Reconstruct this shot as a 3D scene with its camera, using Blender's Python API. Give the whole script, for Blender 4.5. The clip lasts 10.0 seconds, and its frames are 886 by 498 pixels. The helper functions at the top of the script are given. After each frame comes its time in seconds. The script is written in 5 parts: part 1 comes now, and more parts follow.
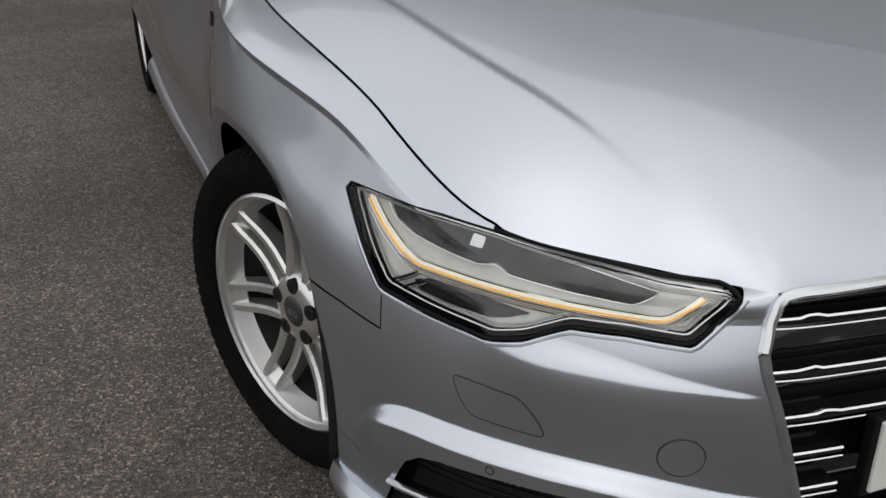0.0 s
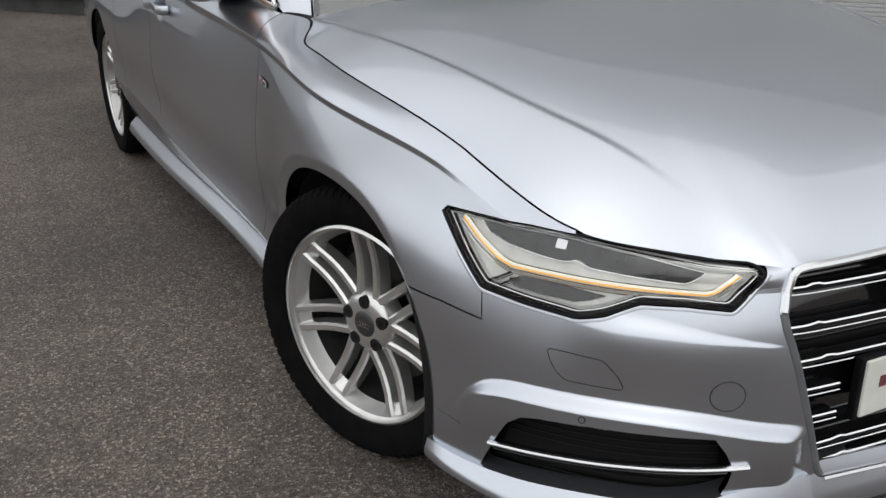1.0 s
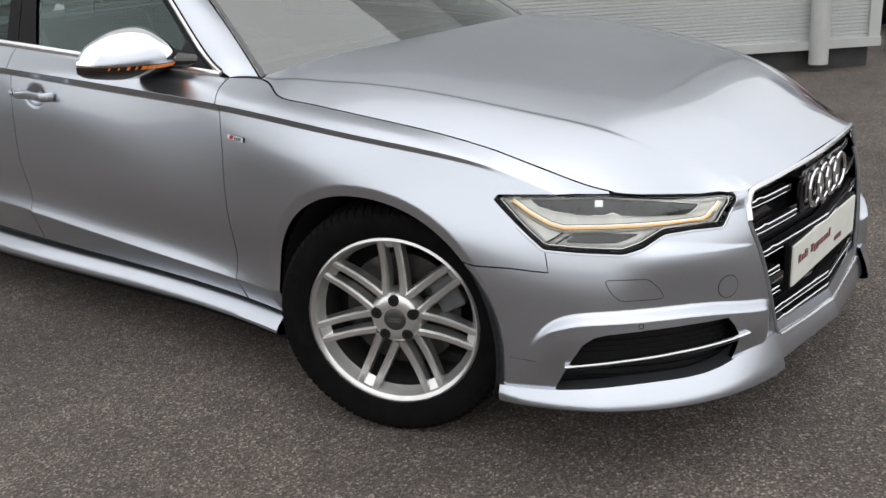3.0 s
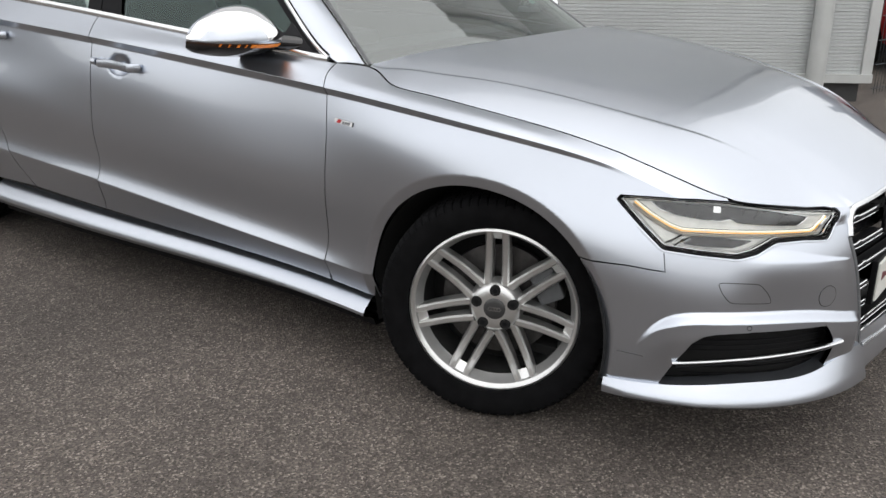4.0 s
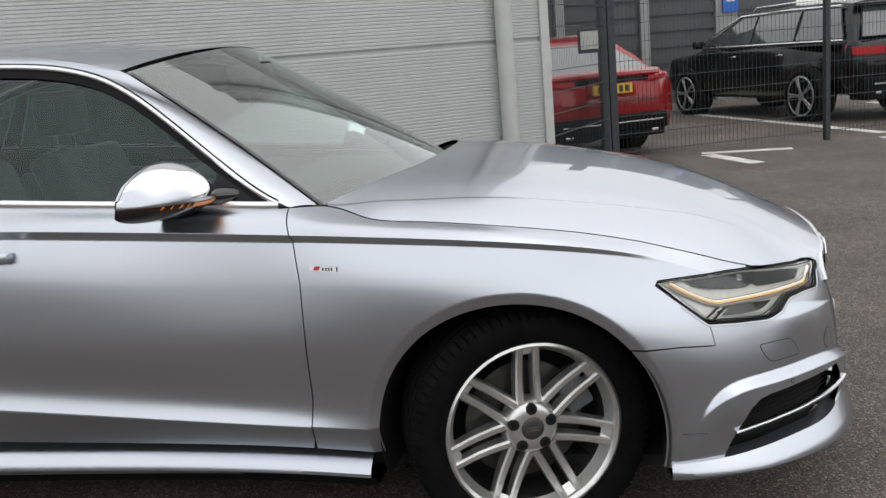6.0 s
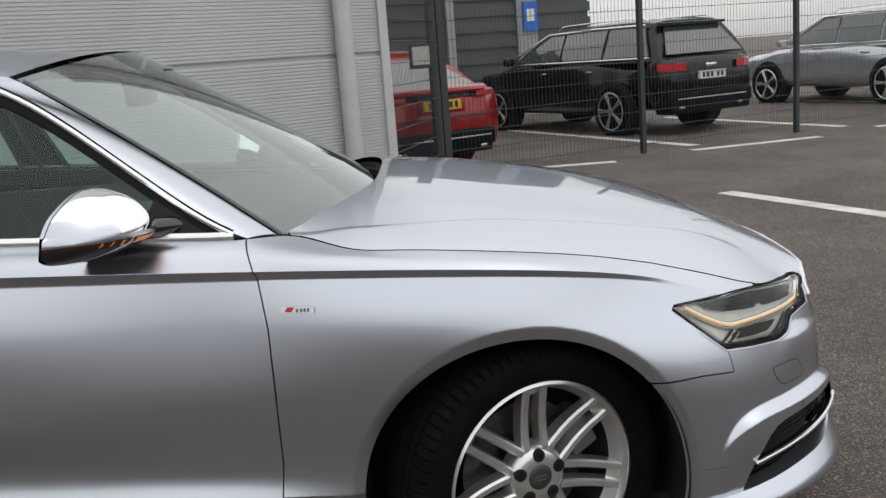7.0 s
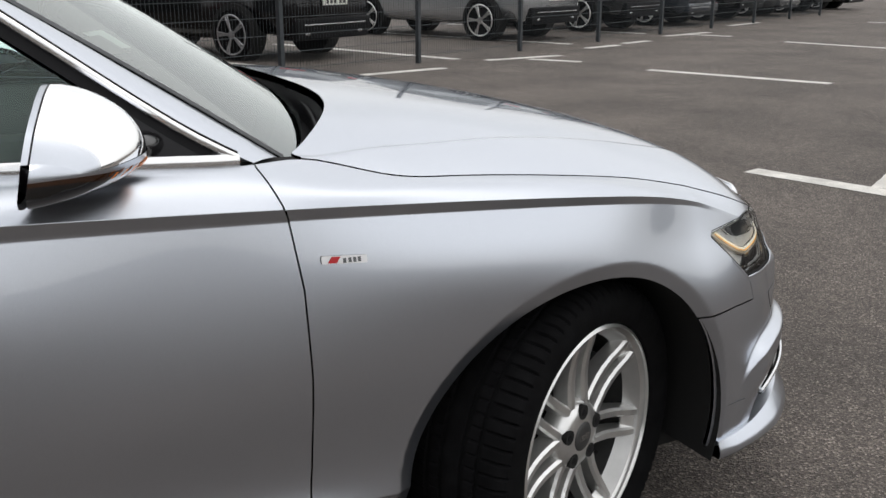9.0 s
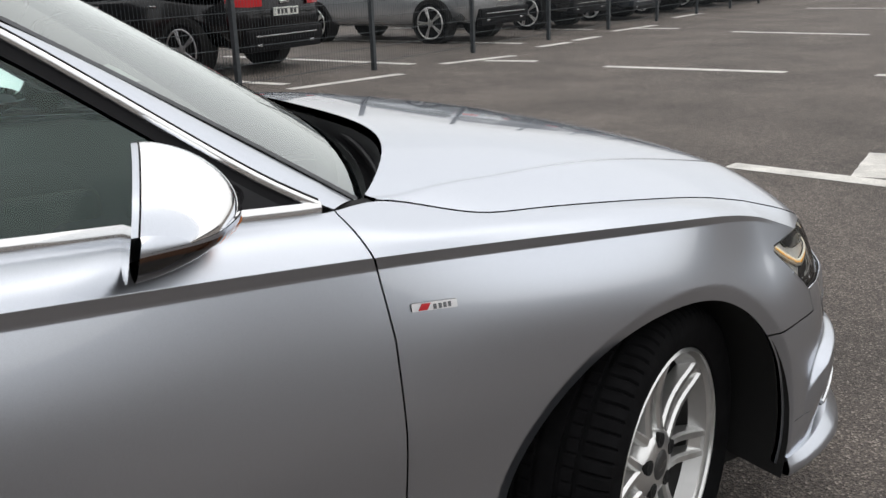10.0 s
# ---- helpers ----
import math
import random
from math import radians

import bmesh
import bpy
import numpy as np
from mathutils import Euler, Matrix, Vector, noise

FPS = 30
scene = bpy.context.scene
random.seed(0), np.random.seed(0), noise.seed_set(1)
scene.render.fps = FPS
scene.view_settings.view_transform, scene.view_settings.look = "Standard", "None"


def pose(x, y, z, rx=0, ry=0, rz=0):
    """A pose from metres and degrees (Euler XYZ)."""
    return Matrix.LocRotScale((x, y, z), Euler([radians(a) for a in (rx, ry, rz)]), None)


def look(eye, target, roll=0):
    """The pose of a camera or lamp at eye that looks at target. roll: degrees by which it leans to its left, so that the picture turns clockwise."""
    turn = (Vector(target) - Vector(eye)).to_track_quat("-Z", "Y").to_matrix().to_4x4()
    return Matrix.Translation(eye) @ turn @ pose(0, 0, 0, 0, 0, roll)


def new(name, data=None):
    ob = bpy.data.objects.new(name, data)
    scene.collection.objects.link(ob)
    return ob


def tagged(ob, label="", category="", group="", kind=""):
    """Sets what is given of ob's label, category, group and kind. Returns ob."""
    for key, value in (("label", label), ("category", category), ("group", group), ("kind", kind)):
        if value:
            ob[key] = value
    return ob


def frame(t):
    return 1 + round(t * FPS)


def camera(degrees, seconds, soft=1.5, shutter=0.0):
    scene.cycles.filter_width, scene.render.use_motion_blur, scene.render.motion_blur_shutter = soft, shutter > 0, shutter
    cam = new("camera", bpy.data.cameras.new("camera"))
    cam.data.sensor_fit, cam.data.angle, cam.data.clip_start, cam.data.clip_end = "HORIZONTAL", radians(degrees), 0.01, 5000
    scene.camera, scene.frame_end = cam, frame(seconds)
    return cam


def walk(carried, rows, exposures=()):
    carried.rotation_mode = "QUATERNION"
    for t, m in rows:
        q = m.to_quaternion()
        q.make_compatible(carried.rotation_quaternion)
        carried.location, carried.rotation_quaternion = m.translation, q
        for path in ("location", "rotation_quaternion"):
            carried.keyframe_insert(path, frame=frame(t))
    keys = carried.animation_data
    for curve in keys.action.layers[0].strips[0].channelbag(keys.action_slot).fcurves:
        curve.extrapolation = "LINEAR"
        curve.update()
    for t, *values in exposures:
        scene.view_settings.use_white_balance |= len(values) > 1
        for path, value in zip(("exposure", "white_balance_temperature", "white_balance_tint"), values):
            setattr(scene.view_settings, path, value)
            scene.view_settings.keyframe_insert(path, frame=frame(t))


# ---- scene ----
cam = camera(50.1, 10.0)
PATH = [
    (0, (-1.153, -1.6, 1.214), (-0.503, 0.091, 0.367), 0.2),
    (0.5, (-1.358, -1.775, 1.292), (-0.605, -0.125, 0.447), 0.6),
    (1, (-1.597, -1.805, 1.297), (-0.73, -0.164, 0.551), -0.1),
    (1.5, (-1.77, -1.844, 1.312), (-0.848, -0.208, 0.624), -0.5),
    (2, (-2.125, -1.803, 1.352), (-0.973, -0.336, 0.632), -2.0),
    (3.5, (-2.751, -1.485, 1.344), (-1.222, -0.358, 0.717), -2.5),
    (4, (-2.935, -1.316, 1.346), (-1.398, -0.212, 0.699), 1.2),
    (4.5, (-3.059, -1.071, 1.366), (-1.446, -0.019, 0.827), -3.5),
    (5, (-3.218, -0.806, 1.376), (-1.532, 0.151, 0.885), -3.2),
    (5.5, (-3.317, -0.545, 1.389), (-1.522, 0.159, 0.857), -2.3),
    (6, (-3.212, -0.303, 1.315), (-1.295, 0.11, 0.919), -4.7),
    (7.5, (-2.812, 0.462, 1.318), (-0.881, 0.266, 0.834), -3.2),
    (8, (-2.66, 0.691, 1.309), (-0.779, 0.293, 0.76), -3.0),
    (8.5, (-2.443, 0.934, 1.283), (-0.631, 0.266, 0.76), -1.6),
    (9, (-2.273, 1.07, 1.25), (-0.572, 0.184, 0.683), 0.0),
    (9.5, (-2.135, 1.182, 1.248), (-0.559, 0.123, 0.62), -1.8),
    (10, (-2.086, 1.222, 1.295), (-0.436, 0.244, 0.728), -2.3),
]
EXPOSURES = [(0.0, -0.12), (0.5, 0.02), (1.0, 0.16), (2.0, 0.33), (3.5, 0.40), (4.5, 0.48), (5.5, 0.37), (6.2, 0.22), (7.5, 0.06), (8.5, 0.10), (10.0, 0.22)]
walk(cam, [(t, look(eye, target, roll)) for t, eye, target, roll in PATH], exposures=EXPOSURES)


# ---- light ----
SKY_STRENGTH = 0.66
world = bpy.data.worlds.new("overcast_sky")
scene.world = world
world.use_nodes = True
wt = world.node_tree
sky = wt.nodes.new("ShaderNodeTexSky")
sky.sky_type, sky.sun_disc = "NISHITA", False
sky.sun_elevation, sky.sun_rotation = radians(72), radians(200)
sky.air_density, sky.dust_density, sky.ozone_density = 1.0, 4.0, 1.0
pale = wt.nodes.new("ShaderNodeHueSaturation")
pale.inputs["Saturation"].default_value = 0.27
wt.links.new(sky.outputs[0], pale.inputs["Color"])
even = wt.nodes.new("ShaderNodeGamma")
even.inputs["Gamma"].default_value = 0.25
wt.links.new(pale.outputs[0], even.inputs["Color"])
wt.links.new(even.outputs[0], wt.nodes["Background"].inputs["Color"])
wt.nodes["Background"].inputs["Strength"].default_value = SKY_STRENGTH
sun = new("sun", bpy.data.lights.new("sun", "SUN"))
sun.data.energy, sun.data.angle, sun.data.color = 0.5, radians(150), (1.0, 0.97, 0.93)
sun.matrix_basis = look((-2, -1, 9), (0, 0, 0))

# ---- materials ----
def material(name, color, rough=0.5, metal=0.0, vary=0.0, scale=8.0, bump=0.0, bump_scale=60.0, coat=0.0, fine=0.0, fine_scale=400.0, emit=0.0, spec=0.5):
    m = bpy.data.materials.new(name)
    m.use_nodes = True
    nt, b = m.node_tree, m.node_tree.nodes["Principled BSDF"]
    b.inputs["Base Color"].default_value = (*color, 1)
    b.inputs["Roughness"].default_value, b.inputs["Metallic"].default_value = rough, metal
    b.inputs["Coat IOR"].default_value = 1.7
    b.inputs["Coat Weight"].default_value, b.inputs["Coat Roughness"].default_value = coat, 0.03
    b.inputs["Specular IOR Level"].default_value = spec
    if emit:
        b.inputs["Emission Color"].default_value = (*color, 1)
        b.inputs["Emission Strength"].default_value = emit
    if vary or fine or bump:
        co = nt.nodes.new("ShaderNodeTexCoord")
    if vary or fine:
        prev = None
        for amount, sc, det in ((vary, scale, 5.0), (fine, fine_scale, 2.0)):
            if not amount:
                continue
            tex = nt.nodes.new("ShaderNodeTexNoise")
            tex.inputs["Scale"].default_value, tex.inputs["Detail"].default_value = sc, det
            nt.links.new(co.outputs["Object"], tex.inputs["Vector"])
            ramp = nt.nodes.new("ShaderNodeMapRange")
            ramp.inputs["From Min"].default_value, ramp.inputs["From Max"].default_value = 0.3, 0.7
            ramp.inputs["To Min"].default_value, ramp.inputs["To Max"].default_value = 1 - amount, 1 + amount
            nt.links.new(tex.outputs["Fac"], ramp.inputs["Value"])
            mul = nt.nodes.new("ShaderNodeMix")
            mul.data_type, mul.blend_type = "RGBA", "MULTIPLY"
            mul.inputs["Factor"].default_value = 1
            if prev is None:
                mul.inputs["A"].default_value = (*color, 1)
            else:
                nt.links.new(prev, mul.inputs["A"])
            nt.links.new(ramp.outputs[0], mul.inputs["B"])
            prev = mul.outputs["Result"]
        nt.links.new(prev, b.inputs["Base Color"])
    if bump:
        tex = nt.nodes.new("ShaderNodeTexNoise")
        tex.inputs["Scale"].default_value, tex.inputs["Detail"].default_value = bump_scale, 6
        nt.links.new(co.outputs["Object"], tex.inputs["Vector"])
        bp = nt.nodes.new("ShaderNodeBump")
        bp.inputs["Strength"].default_value, bp.inputs["Distance"].default_value = 1.0, bump
        nt.links.new(tex.outputs["Fac"], bp.inputs["Height"])
        nt.links.new(bp.outputs[0], b.inputs["Normal"])
    return m


def glazing(name, tint, gloss=1.0, ior=1.5, sheen=(1, 1, 1), coated=1.0):
    m = bpy.data.materials.new(name)
    m.use_nodes = True
    nt = m.node_tree
    nt.nodes.remove(nt.nodes["Principled BSDF"])
    out = nt.nodes["Material Output"]
    fr = nt.nodes.new("ShaderNodeFresnel")
    fr.inputs["IOR"].default_value = ior
    tr, gl, mx = nt.nodes.new("ShaderNodeBsdfTransparent"), nt.nodes.new("ShaderNodeBsdfGlossy"), nt.nodes.new("ShaderNodeMixShader")
    tr.inputs["Color"].default_value = (*tint, 1)
    gl.inputs["Roughness"].default_value = 0.02
    gl.inputs["Color"].default_value = (gloss * sheen[0], gloss * sheen[1], gloss * sheen[2], 1)
    lift = nt.nodes.new("ShaderNodeMath")              # a coated pane mirrors more than a bare one
    lift.operation, lift.use_clamp = "MULTIPLY", True
    lift.inputs[1].default_value = coated
    nt.links.new(fr.outputs[0], lift.inputs[0])
    nt.links.new(lift.outputs[0], mx.inputs[0])
    nt.links.new(tr.outputs[0], mx.inputs[1])
    nt.links.new(gl.outputs[0], mx.inputs[2])
    nt.links.new(mx.outputs[0], out.inputs["Surface"])
    return m


def lacquer(name, color, rough, ior=1.62, flake=.10, body=.06):
    """Metallic paint: broad flake gloss over a little body colour, under a clear glossy lacquer."""
    m = bpy.data.materials.new(name)
    m.use_nodes = True
    nt = m.node_tree
    nt.nodes.remove(nt.nodes["Principled BSDF"])
    co, tex, ramp, mul = (nt.nodes.new(k) for k in ("ShaderNodeTexCoord", "ShaderNodeTexNoise", "ShaderNodeMapRange", "ShaderNodeMix"))
    tex.inputs["Scale"].default_value, tex.inputs["Detail"].default_value = 1400, 2
    ramp.inputs["From Min"].default_value, ramp.inputs["From Max"].default_value = .3, .7
    ramp.inputs["To Min"].default_value, ramp.inputs["To Max"].default_value = 1 - flake, 1 + flake
    mul.data_type, mul.blend_type = "RGBA", "MULTIPLY"
    mul.inputs["Factor"].default_value, mul.inputs["A"].default_value = 1, (*color, 1)
    nt.links.new(co.outputs["Object"], tex.inputs["Vector"])
    nt.links.new(tex.outputs["Fac"], ramp.inputs["Value"])
    nt.links.new(ramp.outputs[0], mul.inputs["B"])
    flakes, solid, clear = (nt.nodes.new(k) for k in ("ShaderNodeBsdfGlossy", "ShaderNodeBsdfDiffuse", "ShaderNodeBsdfGlossy"))
    flakes.distribution = "BECKMANN"
    flakes.inputs["Roughness"].default_value, clear.inputs["Roughness"].default_value = rough, .02
    clear.inputs["Color"].default_value = (1, 1, 1, 1)
    under, over, fr = nt.nodes.new("ShaderNodeMixShader"), nt.nodes.new("ShaderNodeMixShader"), nt.nodes.new("ShaderNodeFresnel")
    under.inputs[0].default_value, fr.inputs["IOR"].default_value = body, ior
    for node, out in ((flakes, 1), (solid, 2)):
        nt.links.new(mul.outputs["Result"], node.inputs["Color"])
        nt.links.new(node.outputs[0], under.inputs[out])
    nt.links.new(fr.outputs[0], over.inputs[0])
    nt.links.new(under.outputs[0], over.inputs[1])
    nt.links.new(clear.outputs[0], over.inputs[2])
    nt.links.new(over.outputs[0], nt.nodes["Material Output"].inputs["Surface"])
    return m


SILVER = lacquer("silver_paint", (.53, .562, .62), .328, 1.6)
BLACK_TRIM = material("black_trim", (.006, .006, .007), .5, vary=.2, scale=40, spec=.12)
GLOSS_BLACK = material("gloss_black", (.008, .008, .009), .08, coat=.5)
# near black that puts the shade of gaps and hollows into the colour
DARK = material("cavity_shade", (.006, .006, .006), .9)
RUBBER = material("tyre_rubber", (.0065, .0065, .007), .85, spec=.04, vary=.25, scale=30, bump=.0006, bump_scale=300)
ALLOY = material("alloy_silver", (.70, .70, .69), .29, .88, vary=.06, scale=30, coat=.3)
# Well, barrel and brake disc darkened to paint the shade behind the spokes
ALLOY_MID = material("alloy_shaded_well", (.46, .46, .455), .4, .8, vary=.08, scale=20)
ALLOY_SHADE_CAP = material("alloy_shade_cap", (.07, .07, .07), .5, .6, vary=.15, scale=20)
STEEL = material("shaded_brake_steel", (.09, .087, .085), .45, .9, vary=.2, scale=60)
CHROME = material("chrome", (.80, .81, .82), .07, 1.0)
BRIGHT = material("bright_trim", (.86, .865, .87), .16, .9, vary=.02, scale=10)
BADGE = material("badge_silver", (.74, .74, .75), .3, .35, vary=.04, scale=60)
SATIN = material("satin_aluminium", (.70, .71, .72), .22, 1.0)
LAMP_PALE = material("lamp_bezel_pale", (.80, .80, .77), .3, .2, vary=.08, scale=40)
AMBER_DIM = material("amber_segment", (.75, .22, .03), .3, emit=.15)
LAMP_GREY = material("lamp_bezel", (.50, .51, .50), .3, .5, vary=.08, scale=40)
SAIL = material("sail_plastic", (.016, .016, .018), .55, vary=.15, scale=40, spec=.2)
SMOKED = material("smoked_window", (.030, .031, .033), .10, vary=.45, scale=26, coat=.4)
AMBER = material("amber_light", (1.0, .50, .05), .3, emit=.45)
WARM_LED = material("warm_led", (.95, .92, .80), .3, emit=.40)
GLASS = glazing("tinted_glass", (.72, .85, .82), ior=1.6, sheen=(.78, .95, .90))
SCREEN_GLASS = glazing("windscreen_glass", (.52, .62, .59), ior=2.2, sheen=(.95, .99, .97), coated=1.4)
CLEAR = glazing("clear_cover", (.96, .965, .96), .5)
LEATHER = material("dark_leather", (.06, .063, .066), .5, vary=.2, scale=18, bump=.0004, bump_scale=250)
DASH = material("dashboard_plastic", (.055, .057, .058), .55, vary=.15, scale=25, bump=.0004, bump_scale=400)
HEADLINER = material("headliner_cloth", (.42, .42, .40), .9, vary=.08, scale=30)
SIGN_WHITE = material("sign_white", (.72, .73, .68), .4, vary=.05, scale=20)
SIGN_RED = material("sign_red", (.16, .045, .05), .5)
PLASTIC_GREY = material("grey_plastic", (.11, .115, .12), .45, vary=.15, scale=30)

# ---- body surface of the saloon ----
PIV_A, PIV_Y, ARC = 0.35, -0.30, 0.53
S_FRONT = PIV_Y - ARC * math.pi / 2
S_MID = S_FRONT - PIV_A


def spline(knots, clamp=False):
    """A natural cubic through (x, y) knots, as a vectorised function."""
    xs, ys = (np.array(v, float) for v in zip(*sorted(knots)))
    n, h = len(xs), np.diff(xs)
    A, b = np.zeros((n, n)), np.zeros(n)
    A[0, 0] = A[-1, -1] = 1
    for i in range(1, n - 1):
        A[i, i - 1:i + 2] = h[i - 1], 2 * (h[i - 1] + h[i]), h[i]
        b[i] = 6 * ((ys[i + 1] - ys[i]) / h[i] - (ys[i] - ys[i - 1]) / h[i - 1])
    m = np.linalg.solve(A, b)

    def at(x):
        x = np.clip(np.asarray(x, float), xs[0], xs[-1])
        i = np.clip(np.searchsorted(xs, x) - 1, 0, n - 2)
        p, q = xs[i + 1] - x, x - xs[i]
        return (m[i] * p ** 3 + m[i + 1] * q ** 3) / (6 * h[i]) + (ys[i] / h[i] - m[i] * h[i] / 6) * p + (ys[i + 1] / h[i] - m[i + 1] * h[i] / 6) * q
    return at


# Each lengthwise line of the body: s, out from the pivot line, height. s is y along the flank and runs on round the nose.
LINES = [
    [(S_MID, .585, .20), (S_FRONT, .55, .20), (-.85, .525, .20), (-.55, .50, .195), (-.30, .512, .19), (0, .52, .20), (.6, .468, .215), (1.7, .488, .215), (2.9, .49, .22), (3.5, .45, .25), (3.98, .33, .30)],
    [(S_MID, .59, .27), (S_FRONT, .555, .27), (-.85, .53, .27), (-.55, .507, .265), (-.30, .522, .26), (0, .54, .26), (.6, .494, .265), (1.7, .516, .265), (2.9, .52, .28), (3.5, .48, .30), (3.98, .36, .34)],
    [(S_MID, .588, .34), (S_FRONT, .553, .34), (-.85, .525, .34), (-.55, .507, .345), (-.30, .526, .35), (0, .566, .350), (.6, .541, .350), (1.1, .565, .388), (1.7, .578, .426), (2.3, .580, .45), (2.9, .59, .49), (3.5, .53, .47), (3.98, .40, .46)],
    [(S_MID, .585, .42), (S_FRONT, .55, .42), (-.85, .515, .42), (-.55, .503, .43), (-.30, .527, .44), (0, .576, .45), (.6, .529, .427), (1.1, .550, .462), (1.7, .563, .500), (2.3, .570, .52), (2.9, .58, .55), (3.5, .54, .54), (3.98, .41, .54)],
    [(S_MID, .58, .49), (S_FRONT, .545, .49), (-.85, .508, .49), (-.55, .497, .51), (-.30, .527, .53), (0, .584, .56), (.6, .5425, .55), (1.1, .565, .565), (1.7, .577, .595), (2.3, .580, .61), (2.9, .58, .63), (3.5, .545, .63), (3.98, .42, .63)],
    [(S_MID, .57, .56), (S_FRONT, .535, .56), (-.85, .496, .56), (-.55, .477, .60), (-.30, .512, .62), (0, .582, .66), (.6, .540, .66), (1.1, .565, .67), (1.7, .576, .69), (2.3, .578, .71), (2.9, .575, .72), (3.5, .54, .72), (3.98, .41, .72)],
    [(S_MID, .557, .61), (S_FRONT, .522, .61), (-.85, .48, .61), (-.55, .457, .66), (-.30, .480, .70), (0, .563, .75), (.6, .526, .770), (1.1, .553, .785), (1.7, .565, .812), (2.3, .557, .82), (2.9, .56, .83), (3.5, .52, .84), (3.98, .39, .84)],
    [(S_MID, .547, .64), (S_FRONT, .512, .64), (-.85, .467, .64), (-.55, .446, .695), (-.30, .453, .772), (-.15, .499, .806), (0, .538, .830), (.3, .534, .851), (.6, .508, .865), (1.1, .531, .897), (1.7, .543, .928), (2.3, .54, .948), (2.9, .535, .962), (3.5, .495, .95), (3.98, .37, .95)],
    [(S_MID, .545, .65), (S_FRONT, .511, .65), (-.85, .464, .646), (-.55, .442, .705), (-.30, .452, .780), (-.15, .503, .818), (0, .546, .844), (.3, .542, .868), (.6, .516, .882), (1.1, .539, .916), (1.7, .551, .946), (2.3, .547, .966), (2.9, .542, .978), (3.5, .50, .97), (3.98, .37, .97)],
    [(S_MID, .541, .67), (S_FRONT, .507, .67), (-.85, .455, .672), (-.55, .430, .722), (-.30, .437, .790), (-.15, .478, .830), (0, .514, .862), (.2, .520, .883), (.43, .503, .898), (.6, .484, .917), (1.1, .517, .945), (1.7, .529, .968), (2.3, .527, .995), (2.9, .52, 1.01), (3.5, .475, 1.01), (3.98, .34, 1.0)],
    [(S_MID, .527, .690), (-1.25, .520, .686), (S_FRONT, .509, .681), (-1.08, .495, .6775), (-1.03, .462, .677), (-.975, .436, .680), (-.92, .425, .686), (-.784, .420, .701), (-.651, .424, .7195), (-.508, .4105, .757), (-.30, .405, .806), (-.16, .430, .839), (.01, .459, .868), (.18, .472, .889), (.31, .468, .899), (.41, .456, .909), (.54, .391, .938), (.64, .430, .945), (.75, .445, .951), (1.1, .462, .971), (1.7, .485, 1.010), (2.3, .488, 1.04), (2.9, .468, 1.055), (3.5, .41, 1.05), (3.98, .27, 1.03)],
]
LEVELS = [(spline([(k[0], k[1]) for k in line]), spline([(k[0], k[2]) for k in line])) for line in LINES]
CREASES = [(0, 1, 2), (2, 3, 4, 5, 6, 7), (7, 8), (8, 9, 10)]


def section(s, v):
    """Out and height of the skin at s, at level v (0 to 10), both arrays of one shape."""
    s, v = np.broadcast_arrays(np.asarray(s, float), np.asarray(v, float))
    d, z = np.zeros(s.shape), np.zeros(s.shape)
    dd, zz = np.array([lv[0](s) for lv in LEVELS]), np.array([lv[1](s) for lv in LEVELS])
    rise = ease((-1.073 - s) / .022)                   # the bonnet's front steps up over the grille
    zz[9], zz[10] = zz[9] + .003 * rise, zz[10] + .006 * rise
    for ks in CREASES:
        lo, hi = ks[0], ks[-1]
        pick = (v >= lo) & ((v < hi) | (hi == 10))
        if not pick.any():
            continue
        w = v[pick]
        for src, out in ((dd, d), (zz, z)):
            y = src[list(ks)][:, pick]
            n = len(ks)
            if n == 2:
                out[pick] = y[0] + (y[1] - y[0]) * (w - lo)
                continue
            M = np.zeros((n, n))                       # natural cubic with unit steps
            M[0, 0] = M[-1, -1] = 1
            B = np.zeros_like(y)
            for i in range(1, n - 1):
                M[i, i - 1:i + 2] = 1, 4, 1
                B[i] = 6 * (y[i + 1] - 2 * y[i] + y[i - 1])
            m = np.linalg.solve(M, B)
            i = np.clip((w - lo).astype(int), 0, n - 2)
            col = np.arange(y.shape[1])
            q = w - lo - i
            p = 1 - q
            out[pick] = (m[i, col] * (p ** 3 - p) + m[i + 1, col] * (q ** 3 - q)) / 6 + y[i, col] * p + y[i + 1, col] * q
    return d, z


def plan(s, d):
    """Plan place (half width, y) of a point d out from the pivot line."""
    s = np.asarray(s, float)
    th = np.clip((s - S_FRONT) / ARC, 0, math.pi / 2)
    a = np.where(s < S_FRONT, s - S_MID, PIV_A + d * np.sin(th))
    y = np.where(s > PIV_Y, s, PIV_Y - d * np.cos(th))
    return a, y


def ease(x):
    x = np.clip(x, 0, 1)
    return x * x * (3 - 2 * x)


CREST = spline([(-1.12, .395), (-1.024, .414), (-.919, .435), (-.735, .446), (-.62, .445), (-.54, .438), (-.48, .41), (-.43, .35), (-.36, .22)])


def blade(s, z):
    """The bumper's blade over the side intake: how far it stands out."""
    s = np.asarray(s, float)
    crest = CREST(s)
    return .026 * ease((crest - z) / .024) * ease((-.425 - s) / .11) * ease((s + 1.12) / .07) * (1 - .90 * ease((crest - .05 - z) / .12))


UNDER_UP = spline([(-1.06, .550), (-.971, .568), (-.92, .579), (-.859, .592), (-.80, .601), (-.6, .615)])
UNDER_LOW = spline([(-1.06, .546), (-.984, .555), (-.919, .560), (-.856, .565), (-.756, .569), (-.6, .572)])


